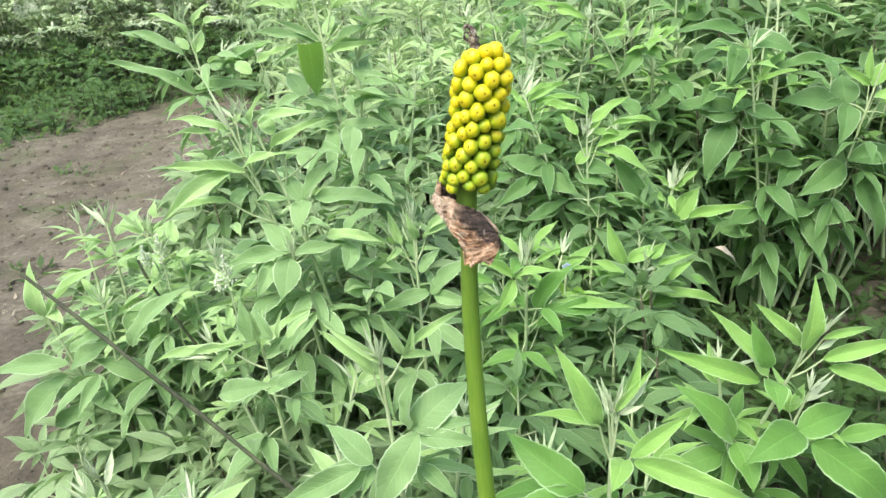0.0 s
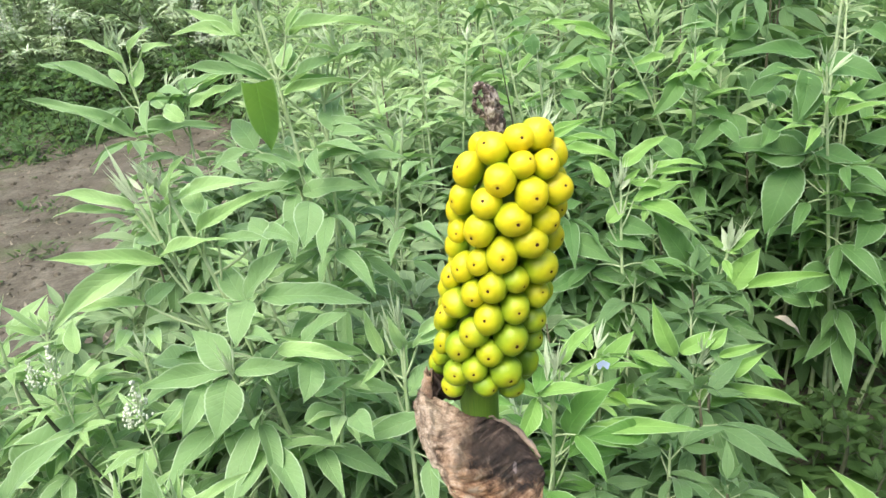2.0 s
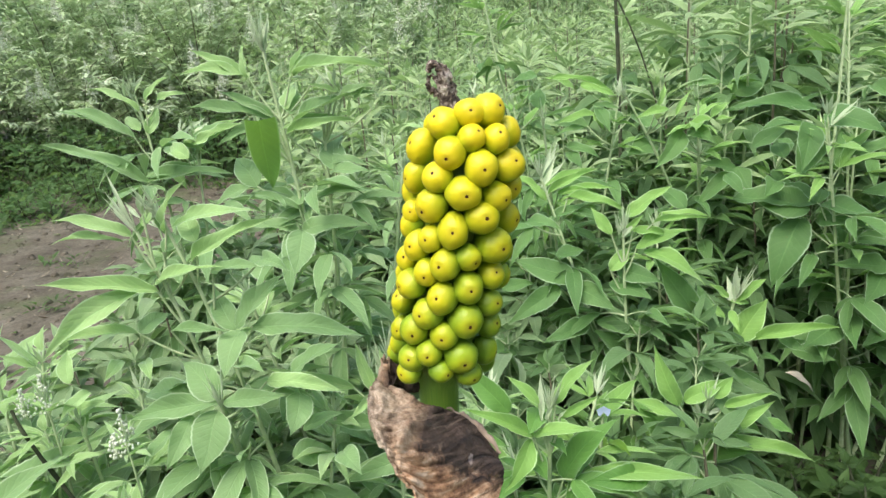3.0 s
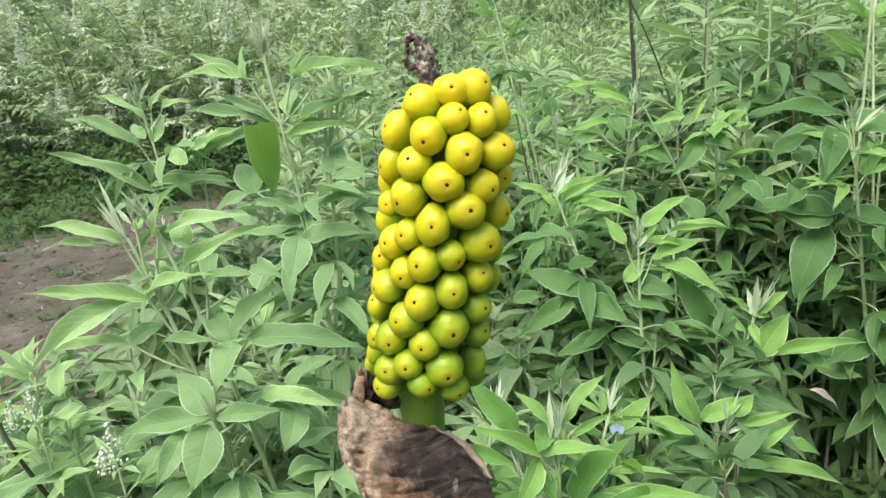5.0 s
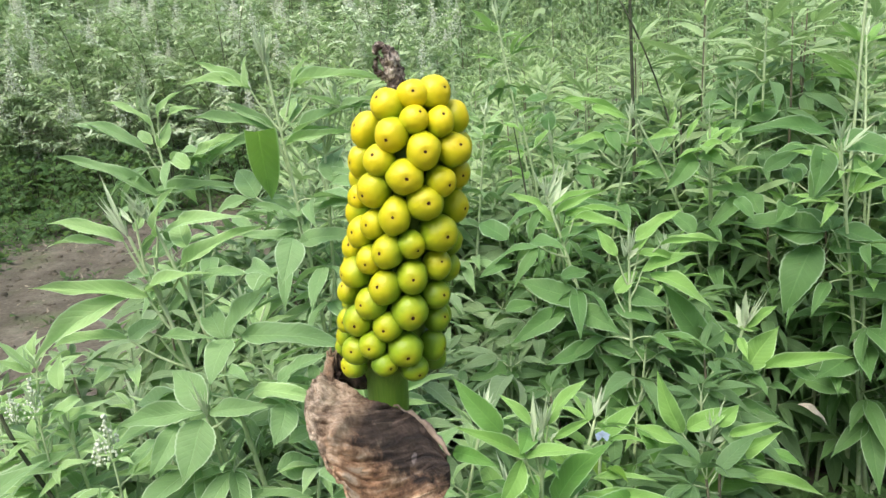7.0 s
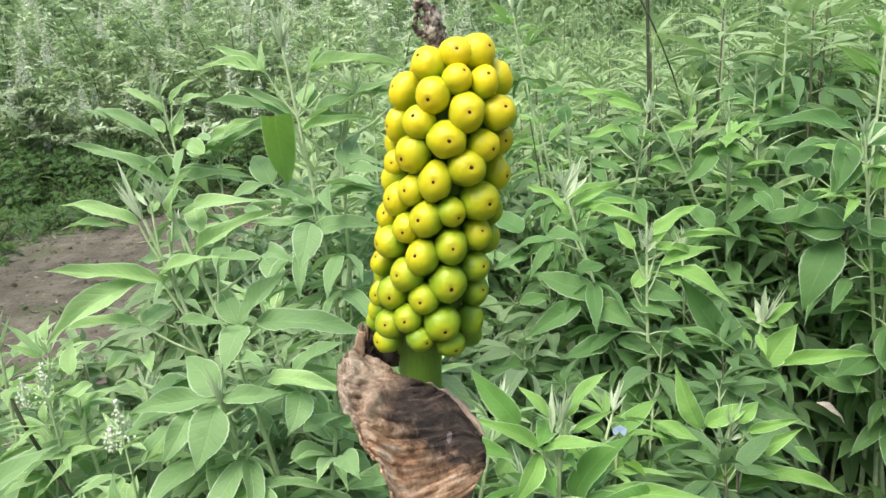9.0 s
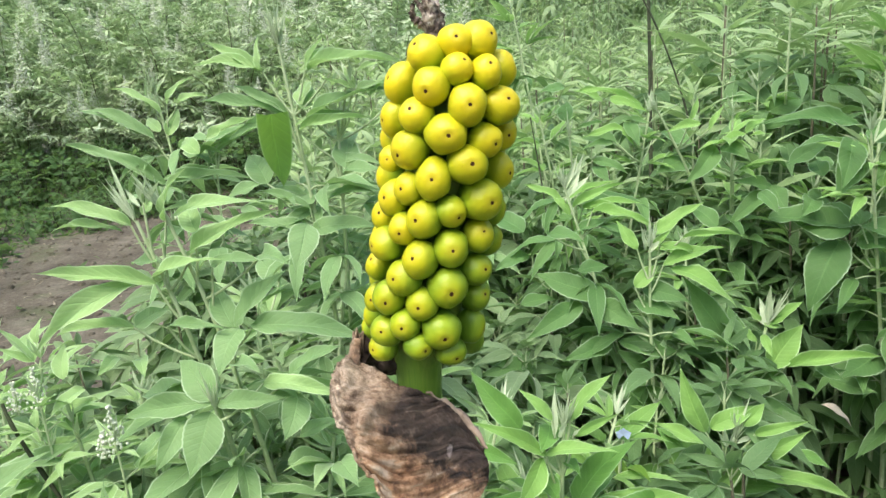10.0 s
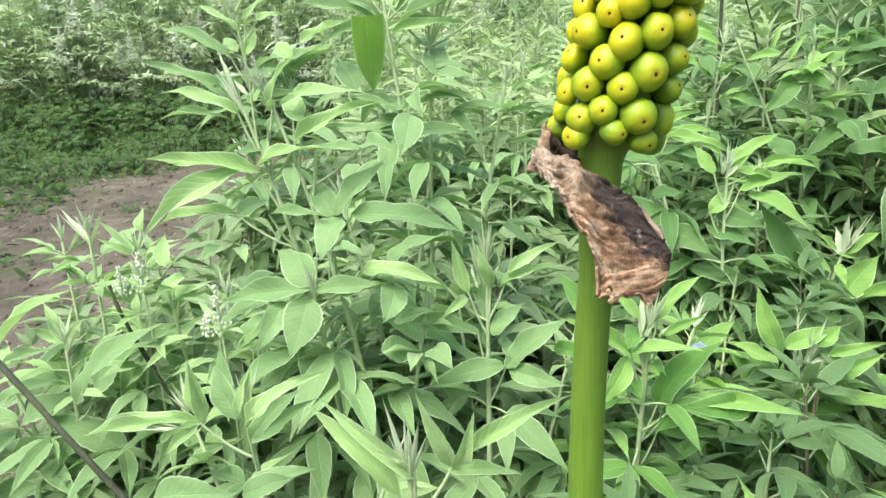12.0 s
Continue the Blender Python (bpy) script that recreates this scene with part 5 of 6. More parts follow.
single_leaflets(BUSH["F"], "young", [(0.362, 1.29, 0.588, 0.406, 1.302, 0.616, 19), (0.344, 1.29, 0.562, 0.303, 1.302, 0.581, 17), (0.351, 1.29, 0.572, 0.355, 1.255, 0.552, 16), (0.364, 1.29, 0.523, 0.414, 1.316, 0.58, 47), (0.385, 1.29, 0.524, 0.506, 1.278, 0.545, 29), (0.314, 1.29, 0.55, 0.239, 1.302, 0.557, 24), (0.348, 1.29, 0.593, 0.315, 1.278, 0.621, 16), (0.351, 1.29, 0.587, 0.382, 1.302, 0.578, 12)])
single_leaflets(BUSH["F"], "mature", [(0.328, 1.3, 0.54, 0.312, 1.326, 0.605, 43), (0.304, 1.3, 0.562, 0.24, 1.288, 0.662, 45), (0.365, 1.3, 0.512, 0.388, 1.265, 0.49, 25), (0.424, 1.3, 0.507, 0.468, 1.288, 0.521, 17), (0.314, 1.3, 0.498, 0.275, 1.34, 0.539, 57), (0.325, 1.3, 0.462, 0.416, 1.288, 0.447, 36), (0.426, 1.3, 0.523, 0.456, 1.265, 0.514, 21), (0.4, 1.3, 0.493, 0.421, 1.265, 0.494, 17), (0.285, 1.3, 0.454, 0.259, 1.34, 0.461, 41), (0.362, 1.3, 0.5, 0.32, 1.265, 0.483, 34)])
single_leaflets(BUSH["G"], "mature", [(0.128, 1.3, 0.626, 0.035, 1.318, 0.658, 45), (0.105, 1.3, 0.615, 0.024, 1.265, 0.573, 38), (0.125, 1.3, 0.617, 0.184, 1.265, 0.588, 38), (0.149, 1.3, 0.557, 0.074, 1.265, 0.541, 35), (0.158, 1.3, 0.558, 0.255, 1.288, 0.543, 31), (0.155, 1.3, 0.543, 0.229, 1.312, 0.446, 37), (0.19, 1.3, 0.639, 0.25, 1.265, 0.628, 32), (0.178, 1.3, 0.621, 0.237, 1.265, 0.602, 36), (0.036, 1.3, 0.517, -0.045, 1.265, 0.518, 37), (0.08, 1.3, 0.516, 0.093, 1.265, 0.46, 55), (0.06, 1.3, 0.719, 0.109, 1.268, 0.713, 29), (0.101, 1.3, 0.664, 0.148, 1.329, 0.662, 28), (0.019, 1.3, 0.615, 0.071, 1.322, 0.615, 27)])
single_leaflets(BUSH["G"], "young", [(0.214, 1.28, 0.677, 0.299, 1.292, 0.698, 31), (0.238, 1.28, 0.714, 0.314, 1.268, 0.719, 12), (0.209, 1.28, 0.704, 0.264, 1.292, 0.688, 17), (0.177, 1.28, 0.646, 0.213, 1.307, 0.67, 26), (0.179, 1.28, 0.7, 0.152, 1.298, 0.738, 22), (0.225, 1.28, 0.672, 0.311, 1.268, 0.616, 32), (0.201, 1.28, 0.706, 0.223, 1.268, 0.73, 12)])
single_leaflets(BUSH["G2"], "young", [(0.091, 1.35, 0.76, 0.167, 1.362, 0.783, 17), (0.124, 1.35, 0.741, 0.211, 1.338, 0.718, 20), (0.079, 1.35, 0.76, 0.022, 1.362, 0.782, 17)])
single_leaflets(BUSH["G2"], "bud", [(0.083, 1.35, 0.769, 0.106, 1.362, 0.828, 8), (0.085, 1.35, 0.768, 0.114, 1.362, 0.811, 8)])
single_leaflets(BUSH["G2"], "mature", [(0.098, 1.35, 0.708, 0.174, 1.362, 0.721, 22), (0.03, 1.35, 0.676, -0.021, 1.319, 0.66, 28), (0.023, 1.35, 0.711, -0.022, 1.4, 0.729, 46)])
single_leaflets(BUSH["G"], "bud", [(0.19, 1.28, 0.698, 0.181, 1.268, 0.74, 9), (0.194, 1.28, 0.695, 0.212, 1.268, 0.719, 9)])
single_leaflets(BUSH["D"], "mature", [(0.103, 0.97, 0.514, 0.08, 0.935, 0.499, 31), (0.087, 0.97, 0.483, 0.151, 0.958, 0.488, 18), (0.049, 0.97, 0.449, 0.132, 0.958, 0.426, 24), (0.103, 0.97, 0.45, 0.144, 0.985, 0.463, 22), (0.04, 0.97, 0.392, 0.038, 1.01, 0.402, 33)])
single_leaflets(BUSH["D"], "young", [(0.105, 0.95, 0.53, 0.233, 0.962, 0.511, 21)])
single_leaflets(BUSH["E"], "mature", [(0.234, 1.12, 0.416, 0.298, 1.085, 0.408, 31), (0.241, 1.12, 0.407, 0.204, 1.085, 0.37, 41), (0.267, 1.12, 0.346, 0.246, 1.16, 0.356, 44), (0.307, 1.12, 0.336, 0.344, 1.085, 0.343, 23)])
single_leaflets(BUSH["N"], "mature", [(-0.463, 0.8, 0.567, -0.366, 0.812, 0.649, 31), (-0.549, 0.8, 0.561, -0.482, 0.812, 0.585, 19), (-0.535, 0.8, 0.605, -0.462, 0.788, 0.629, 15)])
single_leaflets(BUSH["R"], "mature", [(0.507, 1.4, 0.82, 0.454, 1.35, 0.745, 49), (0.485, 1.4, 0.678, 0.433, 1.362, 0.577, 62), (0.382, 1.4, 0.714, 0.495, 1.388, 0.698, 48), (0.407, 1.4, 0.793, 0.472, 1.412, 0.825, 28), (0.501, 1.4, 0.842, 0.354, 1.388, 0.851, 27), (0.543, 1.4, 0.838, 0.551, 1.35, 0.827, 41), (0.509, 1.4, 0.677, 0.565, 1.35, 0.67, 52), (0.441, 1.4, 0.741, 0.41, 1.35, 0.723, 37), (0.455, 1.4, 0.774, 0.46, 1.45, 0.79, 33), (0.369, 1.4, 0.753, 0.387, 1.364, 0.725, 26), (0.483, 1.38, 0.83, 0.453, 1.33, 0.763, 43), (0.5, 1.38, 0.839, 0.568, 1.33, 0.812, 46), (0.505, 1.38, 0.702, 0.574, 1.33, 0.672, 54)])
single_leaflets(BUSH["R"], "mature", [(0.49, 1.38, 0.698, 0.413, 1.42, 0.71, 56), (0.673, 1.38, 0.709, 0.577, 1.417, 0.709, 56), (0.691, 1.38, 0.706, 0.661, 1.33, 0.64, 51), (0.686, 1.38, 0.706, 0.695, 1.43, 0.753, 56), (0.625, 1.38, 0.796, 0.644, 1.33, 0.757, 37), (0.535, 1.38, 0.776, 0.702, 1.368, 0.783, 36), (0.719, 1.38, 0.567, 0.776, 1.368, 0.412, 69), (0.7, 1.38, 0.591, 0.595, 1.33, 0.543, 63), (0.608, 1.38, 0.59, 0.556, 1.33, 0.557, 51), (0.619, 1.38, 0.595, 0.516, 1.368, 0.61, 38), (0.704, 1.38, 0.597, 0.852, 1.42, 0.582, 60), (0.648, 1.38, 0.493, 0.66, 1.33, 0.409, 52), (0.646, 1.38, 0.506, 0.558, 1.33, 0.486, 52)])
single_leaflets(BUSH["R"], "mature", [(0.652, 1.38, 0.499, 0.719, 1.33, 0.491, 61), (0.546, 1.38, 0.51, 0.471, 1.33, 0.49, 51), (0.606, 1.38, 0.465, 0.627, 1.35, 0.389, 41), (0.766, 1.38, 0.476, 0.851, 1.43, 0.478, 48), (0.477, 1.38, 0.465, 0.532, 1.34, 0.463, 35)])
single_leaflets(BUSH["R"], "young", [(0.724, 1.38, 0.744, 0.724, 1.392, 0.814, 22), (0.73, 1.38, 0.738, 0.803, 1.428, 0.774, 35), (0.725, 1.38, 0.738, 0.668, 1.392, 0.782, 22), (0.738, 1.38, 0.722, 0.781, 1.331, 0.711, 38)])
single_leaflets(BUSH["J"], "young", [(-0.103, 0.62, 0.628, -0.16, 0.632, 0.677, 14), (-0.093, 0.62, 0.641, -0.154, 0.632, 0.684, 11), (-0.07, 0.62, 0.651, -0.088, 0.608, 0.705, 13), (-0.069, 0.62, 0.651, -0.055, 0.608, 0.695, 11), (-0.073, 0.62, 0.648, -0.03, 0.632, 0.641, 10), (-0.06, 0.62, 0.661, -0.004, 0.632, 0.695, 14)])
single_leaflets(BUSH["J"], "bud", [(-0.092, 0.62, 0.638, -0.099, 0.632, 0.67, 5), (-0.096, 0.62, 0.647, -0.114, 0.608, 0.667, 4), (-0.094, 0.62, 0.643, -0.145, 0.632, 0.677, 3)])
single_leaflets(BUSH["J"], "mature", [(-0.063, 0.62, 0.554, -0.118, 0.608, 0.46, 46), (-0.069, 0.62, 0.558, -0.004, 0.665, 0.588, 42), (-0.063, 0.62, 0.554, 0.004, 0.632, 0.558, 19), (-0.064, 0.62, 0.55, 0.011, 0.608, 0.548, 23), (-0.117, 0.62, 0.514, -0.175, 0.657, 0.541, 34), (-0.13, 0.62, 0.51, -0.23, 0.608, 0.467, 34), (-0.072, 0.62, 0.562, -0.062, 0.632, 0.618, 24)])
single_leaflets(BUSH["H"], "young", [(0.122, 0.585, 0.585, 0.078, 0.597, 0.675, 27), (0.122, 0.585, 0.585, 0.051, 0.573, 0.607, 18), (0.143, 0.585, 0.612, 0.162, 0.597, 0.668, 14), (0.154, 0.585, 0.546, 0.215, 0.597, 0.589, 25), (0.157, 0.585, 0.539, 0.282, 0.573, 0.493, 30), (0.148, 0.585, 0.543, 0.127, 0.539, 0.54, 29), (0.137, 0.58, 0.605, 0.176, 0.592, 0.65, 10)])
single_leaflets(BUSH["H"], "bud", [(0.139, 0.585, 0.585, 0.123, 0.597, 0.638, 7), (0.146, 0.585, 0.602, 0.177, 0.597, 0.645, 11), (0.141, 0.585, 0.598, 0.163, 0.573, 0.616, 7), (0.13, 0.58, 0.6, 0.118, 0.592, 0.638, 5), (0.133, 0.58, 0.601, 0.149, 0.592, 0.646, 5)])
single_leaflets(BUSH["H"], "mature", [(0.106, 0.585, 0.503, 0.03, 0.63, 0.547, 49), (0.103, 0.585, 0.492, 0.013, 0.554, 0.5, 40)])
single_leaflets(BUSH["I"], "young", [(0.391, 0.77, 0.55, 0.399, 0.782, 0.646, 27), (0.387, 0.77, 0.558, 0.331, 0.782, 0.613, 18), (0.413, 0.77, 0.565, 0.477, 0.782, 0.572, 15), (0.354, 0.77, 0.515, 0.278, 0.782, 0.607, 41), (0.345, 0.77, 0.507, 0.215, 0.782, 0.554, 36), (0.417, 0.77, 0.537, 0.511, 0.782, 0.555, 29), (0.425, 0.77, 0.525, 0.517, 0.758, 0.484, 35)])
single_leaflets(BUSH["I"], "mature", [(0.353, 0.77, 0.527, 0.33, 0.782, 0.59, 29), (0.358, 0.77, 0.51, 0.352, 0.72, 0.495, 34), (0.321, 0.77, 0.42, 0.239, 0.782, 0.502, 44), (0.325, 0.77, 0.415, 0.334, 0.72, 0.375, 48), (0.402, 0.77, 0.431, 0.316, 0.72, 0.42, 52), (0.399, 0.77, 0.427, 0.493, 0.82, 0.428, 49), (0.419, 0.77, 0.413, 0.529, 0.758, 0.313, 59), (0.453, 0.77, 0.421, 0.518, 0.758, 0.441, 28)])
single_leaflets(BUSH["I"], "bud", [(0.391, 0.77, 0.553, 0.383, 0.782, 0.584, 8), (0.4, 0.77, 0.558, 0.421, 0.782, 0.591, 9), (0.408, 0.77, 0.55, 0.45, 0.782, 0.573, 9)])
single_leaflets(BUSH["K"], "young", [(-0.308, 0.75, 0.587, -0.409, 0.738, 0.574, 18), (-0.306, 0.75, 0.59, -0.318, 0.762, 0.639, 15), (-0.308, 0.75, 0.586, -0.338, 0.738, 0.56, 12), (-0.267, 0.75, 0.59, -0.262, 0.762, 0.638, 11), (-0.265, 0.75, 0.588, -0.195, 0.762, 0.636, 18)])
single_leaflets(BUSH["K"], "mature", [(-0.272, 0.75, 0.592, -0.287, 0.762, 0.657, 26), (-0.264, 0.75, 0.572, -0.206, 0.762, 0.611, 16), (-0.27, 0.75, 0.523, -0.212, 0.762, 0.544, 25)])
single_leaflets(BUSH["L"], "young", [(-0.127, 0.92, 0.652, -0.215, 0.908, 0.684, 18), (-0.106, 0.92, 0.648, -0.124, 0.932, 0.699, 16), (-0.108, 0.92, 0.644, -0.127, 0.885, 0.634, 12), (-0.067, 0.92, 0.668, -0.017, 0.932, 0.699, 16), (-0.075, 0.92, 0.655, -0.012, 0.932, 0.675, 14), (-0.084, 0.92, 0.657, -0.095, 0.908, 0.702, 16)])
single_leaflets(BUSH["L"], "bud", [(-0.094, 0.92, 0.656, -0.101, 0.908, 0.72, 5), (-0.091, 0.92, 0.654, -0.104, 0.908, 0.706, 5), (-0.088, 0.92, 0.654, -0.071, 0.908, 0.688, 4), (-0.096, 0.92, 0.652, -0.106, 0.932, 0.677, 4)])
single_leaflets(BUSH["L"], "mature", [(-0.07, 0.92, 0.569, -0.004, 0.932, 0.623, 32), (-0.071, 0.92, 0.572, -0.147, 0.908, 0.549, 24), (-0.066, 0.92, 0.567, -0.005, 0.885, 0.571, 24), (-0.097, 0.92, 0.605, -0.188, 0.932, 0.612, 20), (-0.083, 0.92, 0.604, -0.051, 0.938, 0.634, 23), (-0.064, 0.92, 0.58, -0.075, 0.942, 0.597, 16), (-0.161, 0.97, 0.559, -0.121, 0.935, 0.512, 34), (-0.206, 0.97, 0.625, -0.212, 0.935, 0.598, 30), (-0.252, 0.97, 0.488, -0.171, 0.958, 0.494, 22), (-0.162, 0.97, 0.588, -0.115, 0.935, 0.578, 24)])
single_leaflets(BUSH["N"], "young", [(-0.646, 0.9, 0.565, -0.649, 0.912, 0.652, 29), (-0.64, 0.9, 0.565, -0.53, 0.912, 0.642, 27), (-0.634, 0.9, 0.569, -0.597, 0.87, 0.563, 19)])
single_leaflets(BUSH["N"], "young", [(-0.43, 0.92, 0.665, -0.443, 0.95, 0.693, 25), (-0.409, 0.92, 0.655, -0.425, 0.885, 0.639, 18), (-0.395, 0.92, 0.644, -0.457, 0.932, 0.603, 18), (-0.367, 0.92, 0.69, -0.368, 0.885, 0.683, 21), (-0.451, 0.92, 0.704, -0.455, 0.94, 0.725, 15), (-0.47, 0.92, 0.611, -0.476, 0.934, 0.63, 11), (-0.471, 0.92, 0.601, -0.464, 0.934, 0.612, 10), (-0.496, 0.92, 0.558, -0.429, 0.932, 0.599, 31), (-0.341, 0.92, 0.689, -0.319, 0.885, 0.682, 18)])
single_leaflets(BUSH["N"], "mature", [(-0.632, 0.9, 0.481, -0.753, 0.888, 0.477, 36), (-0.638, 0.9, 0.46, -0.733, 0.888, 0.349, 54), (-0.629, 0.9, 0.475, -0.544, 0.912, 0.515, 36), (-0.525, 0.9, 0.517, -0.416, 0.912, 0.601, 59), (-0.496, 0.9, 0.45, -0.598, 0.912, 0.482, 41), (-0.682, 0.9, 0.372, -0.558, 0.912, 0.402, 39)])
single_leaflets(BUSH["M"], "young", [(-0.221, 0.6, 0.682, -0.304, 0.612, 0.657, 10), (-0.211, 0.6, 0.683, -0.209, 0.588, 0.727, 10), (-0.211, 0.6, 0.68, -0.251, 0.612, 0.648, 7), (-0.188, 0.6, 0.685, -0.184, 0.612, 0.712, 8), (-0.18, 0.6, 0.686, -0.152, 0.612, 0.707, 11)])
single_leaflets(BUSH["M"], "bud", [(-0.411, 0.6, 0.507, -0.399, 0.612, 0.551, 10)])
single_leaflets(BUSH["M"], "mature", [(-0.209, 0.63, 0.611, -0.178, 0.644, 0.617, 19), (-0.199, 0.63, 0.653, -0.165, 0.642, 0.685, 13), (-0.207, 0.63, 0.667, -0.226, 0.645, 0.697, 19), (-0.275, 0.63, 0.602, -0.206, 0.618, 0.62, 25)])
single_leaflets(BUSH["T"], "young", [(0.282, 1.48, 0.857, 0.294, 1.492, 0.892, 13), (0.299, 1.48, 0.85, 0.242, 1.468, 0.839, 18), (0.311, 1.48, 0.839, 0.339, 1.492, 0.879, 13), (0.366, 1.48, 0.832, 0.313, 1.458, 0.816, 24), (0.366, 1.48, 0.832, 0.405, 1.508, 0.852, 21), (0.372, 1.48, 0.827, 0.401, 1.463, 0.83, 16)])
single_leaflets(BUSH["T"], "mature", [(0.323, 1.48, 0.811, 0.266, 1.431, 0.761, 39), (0.334, 1.48, 0.815, 0.362, 1.43, 0.796, 32), (0.41, 1.48, 0.744, 0.344, 1.467, 0.761, 27), (0.405, 1.48, 0.738, 0.342, 1.468, 0.686, 32), (0.41, 1.48, 0.749, 0.422, 1.43, 0.713, 35), (0.451, 1.48, 0.797, 0.52, 1.525, 0.81, 32), (0.474, 1.48, 0.791, 0.469, 1.43, 0.771, 35), (0.484, 1.48, 0.734, 0.444, 1.43, 0.717, 38)])
single_leaflets(BUSH["Q"], "young", [(0.098, 1.42, 0.733, 0.183, 1.432, 0.769, 20), (0.114, 1.42, 0.732, 0.208, 1.408, 0.738, 20), (0.12, 1.42, 0.734, 0.219, 1.408, 0.701, 23), (0.094, 1.42, 0.722, 0.065, 1.437, 0.754, 20), (0.221, 1.42, 0.686, 0.3, 1.432, 0.736, 30), (0.271, 1.42, 0.684, 0.358, 1.408, 0.682, 18), (0.083, 1.58, 0.894, 0.035, 1.568, 0.878, 8), (0.116, 1.58, 0.905, 0.231, 1.568, 0.871, 15), (0.191, 1.58, 0.84, 0.122, 1.568, 0.827, 24), (0.191, 1.58, 0.836, 0.208, 1.567, 0.809, 15)])
single_leaflets(BUSH["Q"], "bud", [(0.092, 1.42, 0.739, 0.117, 1.432, 0.818, 12), (0.087, 1.42, 0.745, 0.133, 1.432, 0.79, 10)])
single_leaflets(BUSH["Q"], "mature", [(0.097, 1.42, 0.693, 0.054, 1.384, 0.696, 25), (0.108, 1.42, 0.693, 0.123, 1.393, 0.667, 20), (0.181, 1.42, 0.683, 0.139, 1.449, 0.702, 25), (0.315, 1.42, 0.698, 0.284, 1.47, 0.724, 33), (0.096, 1.58, 0.854, 0.099, 1.63, 0.887, 35), (0.093, 1.58, 0.914, 0.049, 1.549, 0.907, 24), (0.156, 1.58, 0.85, 0.106, 1.568, 0.84, 11), (0.174, 1.58, 0.817, 0.115, 1.568, 0.803, 13), (0.191, 1.58, 0.855, 0.238, 1.568, 0.845, 15), (0.197, 1.58, 0.85, 0.214, 1.541, 0.808, 28), (0.141, 1.58, 0.785, 0.201, 1.568, 0.76, 24), (0.144, 1.58, 0.775, 0.166, 1.54, 0.747, 26)])
single_leaflets(BUSH["U"], "young", [(0.175, 1.65, 0.887, 0.242, 1.638, 0.86, 26), (0.163, 1.65, 0.881, 0.107, 1.638, 0.904, 23)])
single_leaflets(BUSH["U"], "bud", [(0.125, 1.65, 0.836, 0.16, 1.662, 0.878, 12)])
single_leaflets(BUSH["U"], "mature", [(0.187, 1.65, 0.81, 0.119, 1.69, 0.814, 37), (0.25, 1.65, 0.81, 0.211, 1.69, 0.826, 52), (0.268, 1.65, 0.825, 0.32, 1.6, 0.8, 43), (0.307, 1.65, 0.77, 0.25, 1.6, 0.756, 52), (0.366, 1.65, 0.869, 0.42, 1.6, 0.876, 44), (0.446, 1.65, 0.852, 0.519, 1.7, 0.868, 53), (0.502, 1.65, 0.831, 0.426, 1.638, 0.819, 30)])

# ---- the thicket behind, filled plant by plant ----
fill = random.Random(77)
MID = "dense leafy shrub with grey-green fingered leaves"
seed = 100
for row, y in enumerate((1.85, 2.15, 2.5, 2.9, 3.35, 3.9, 4.6, 5.4, 6.3, 7.4, 8.6)):
    left = -0.42 - 0.20 * (y - 1.85) if y < 3.5 else -0.9 - 0.45 * (y - 3.5)
    right = 0.75 * y + 0.5
    step = 0.36 if y < 3.2 else 0.5 if y < 5 else 0.62
    x = left + fill.uniform(0, 0.2)
    while x < right:
        top = min(2.2, 0.70 + 0.085 * (y - 1.85) + 0.02 * max(0, y - 3) + 0.16 * max(0, y - 5.0))
        near = 0.55 < x and y < 3.0 or x > 0.15 and y < 2.3
        h = (top + (0.16 if near else 0.0)) * fill.uniform(0.88, 1.10)
        yy = y + fill.uniform(-0.1, 0.1)
        far_shrub((x, yy, ground_height(x, yy)), h, 0.24 if y < 3.2 else 0.33, 9 if y < 4 else 8, seed, MID, 0.125 if near else 0.105, 0.28, 0.056 if y < 3 else 0.066, fine=y < 2.3)
        seed += 1
        x += step * fill.uniform(0.85, 1.15)

# low growth that fills the gaps under the nearest shoots
LOW = "low leafy shrub growing in the shade of taller shoots"
for y, top in ((0.72, 0.36), (0.88, 0.44), (1.06, 0.50), (1.22, 0.56), (1.38, 0.62), (1.56, 0.68), (1.72, 0.74)):
    x = -0.62 if y > 0.8 else -0.45
    while x < (0.22 if y < 0.8 else 0.32 if y < 1.3 else 0.30 if y < 1.5 else 0.60):
        xx, yy = x + fill.uniform(-.04, .04), y + fill.uniform(-.04, .04)
        far_shrub((xx, yy, ground_height(xx, yy)), (top - GROUND) * fill.uniform(0.85, 1.1), 0.10, 5, seed, LOW, 0.118, 0.15, 0.050, group="low shrubs", fine=True, old=True)
        seed += 1
        x += 0.17

# right of the fruit the bushes come nearer
for x, y, h in ((0.80, 1.66, 0.68), (1.05, 1.78, 0.75), (1.25, 1.60, 0.72), (0.86, 1.95, 0.80)):
    far_shrub((x, y, GROUND), h, 0.22, 9, seed, MID, 0.110, 0.60, 0.050, fine=True, old=True)
    seed += 1

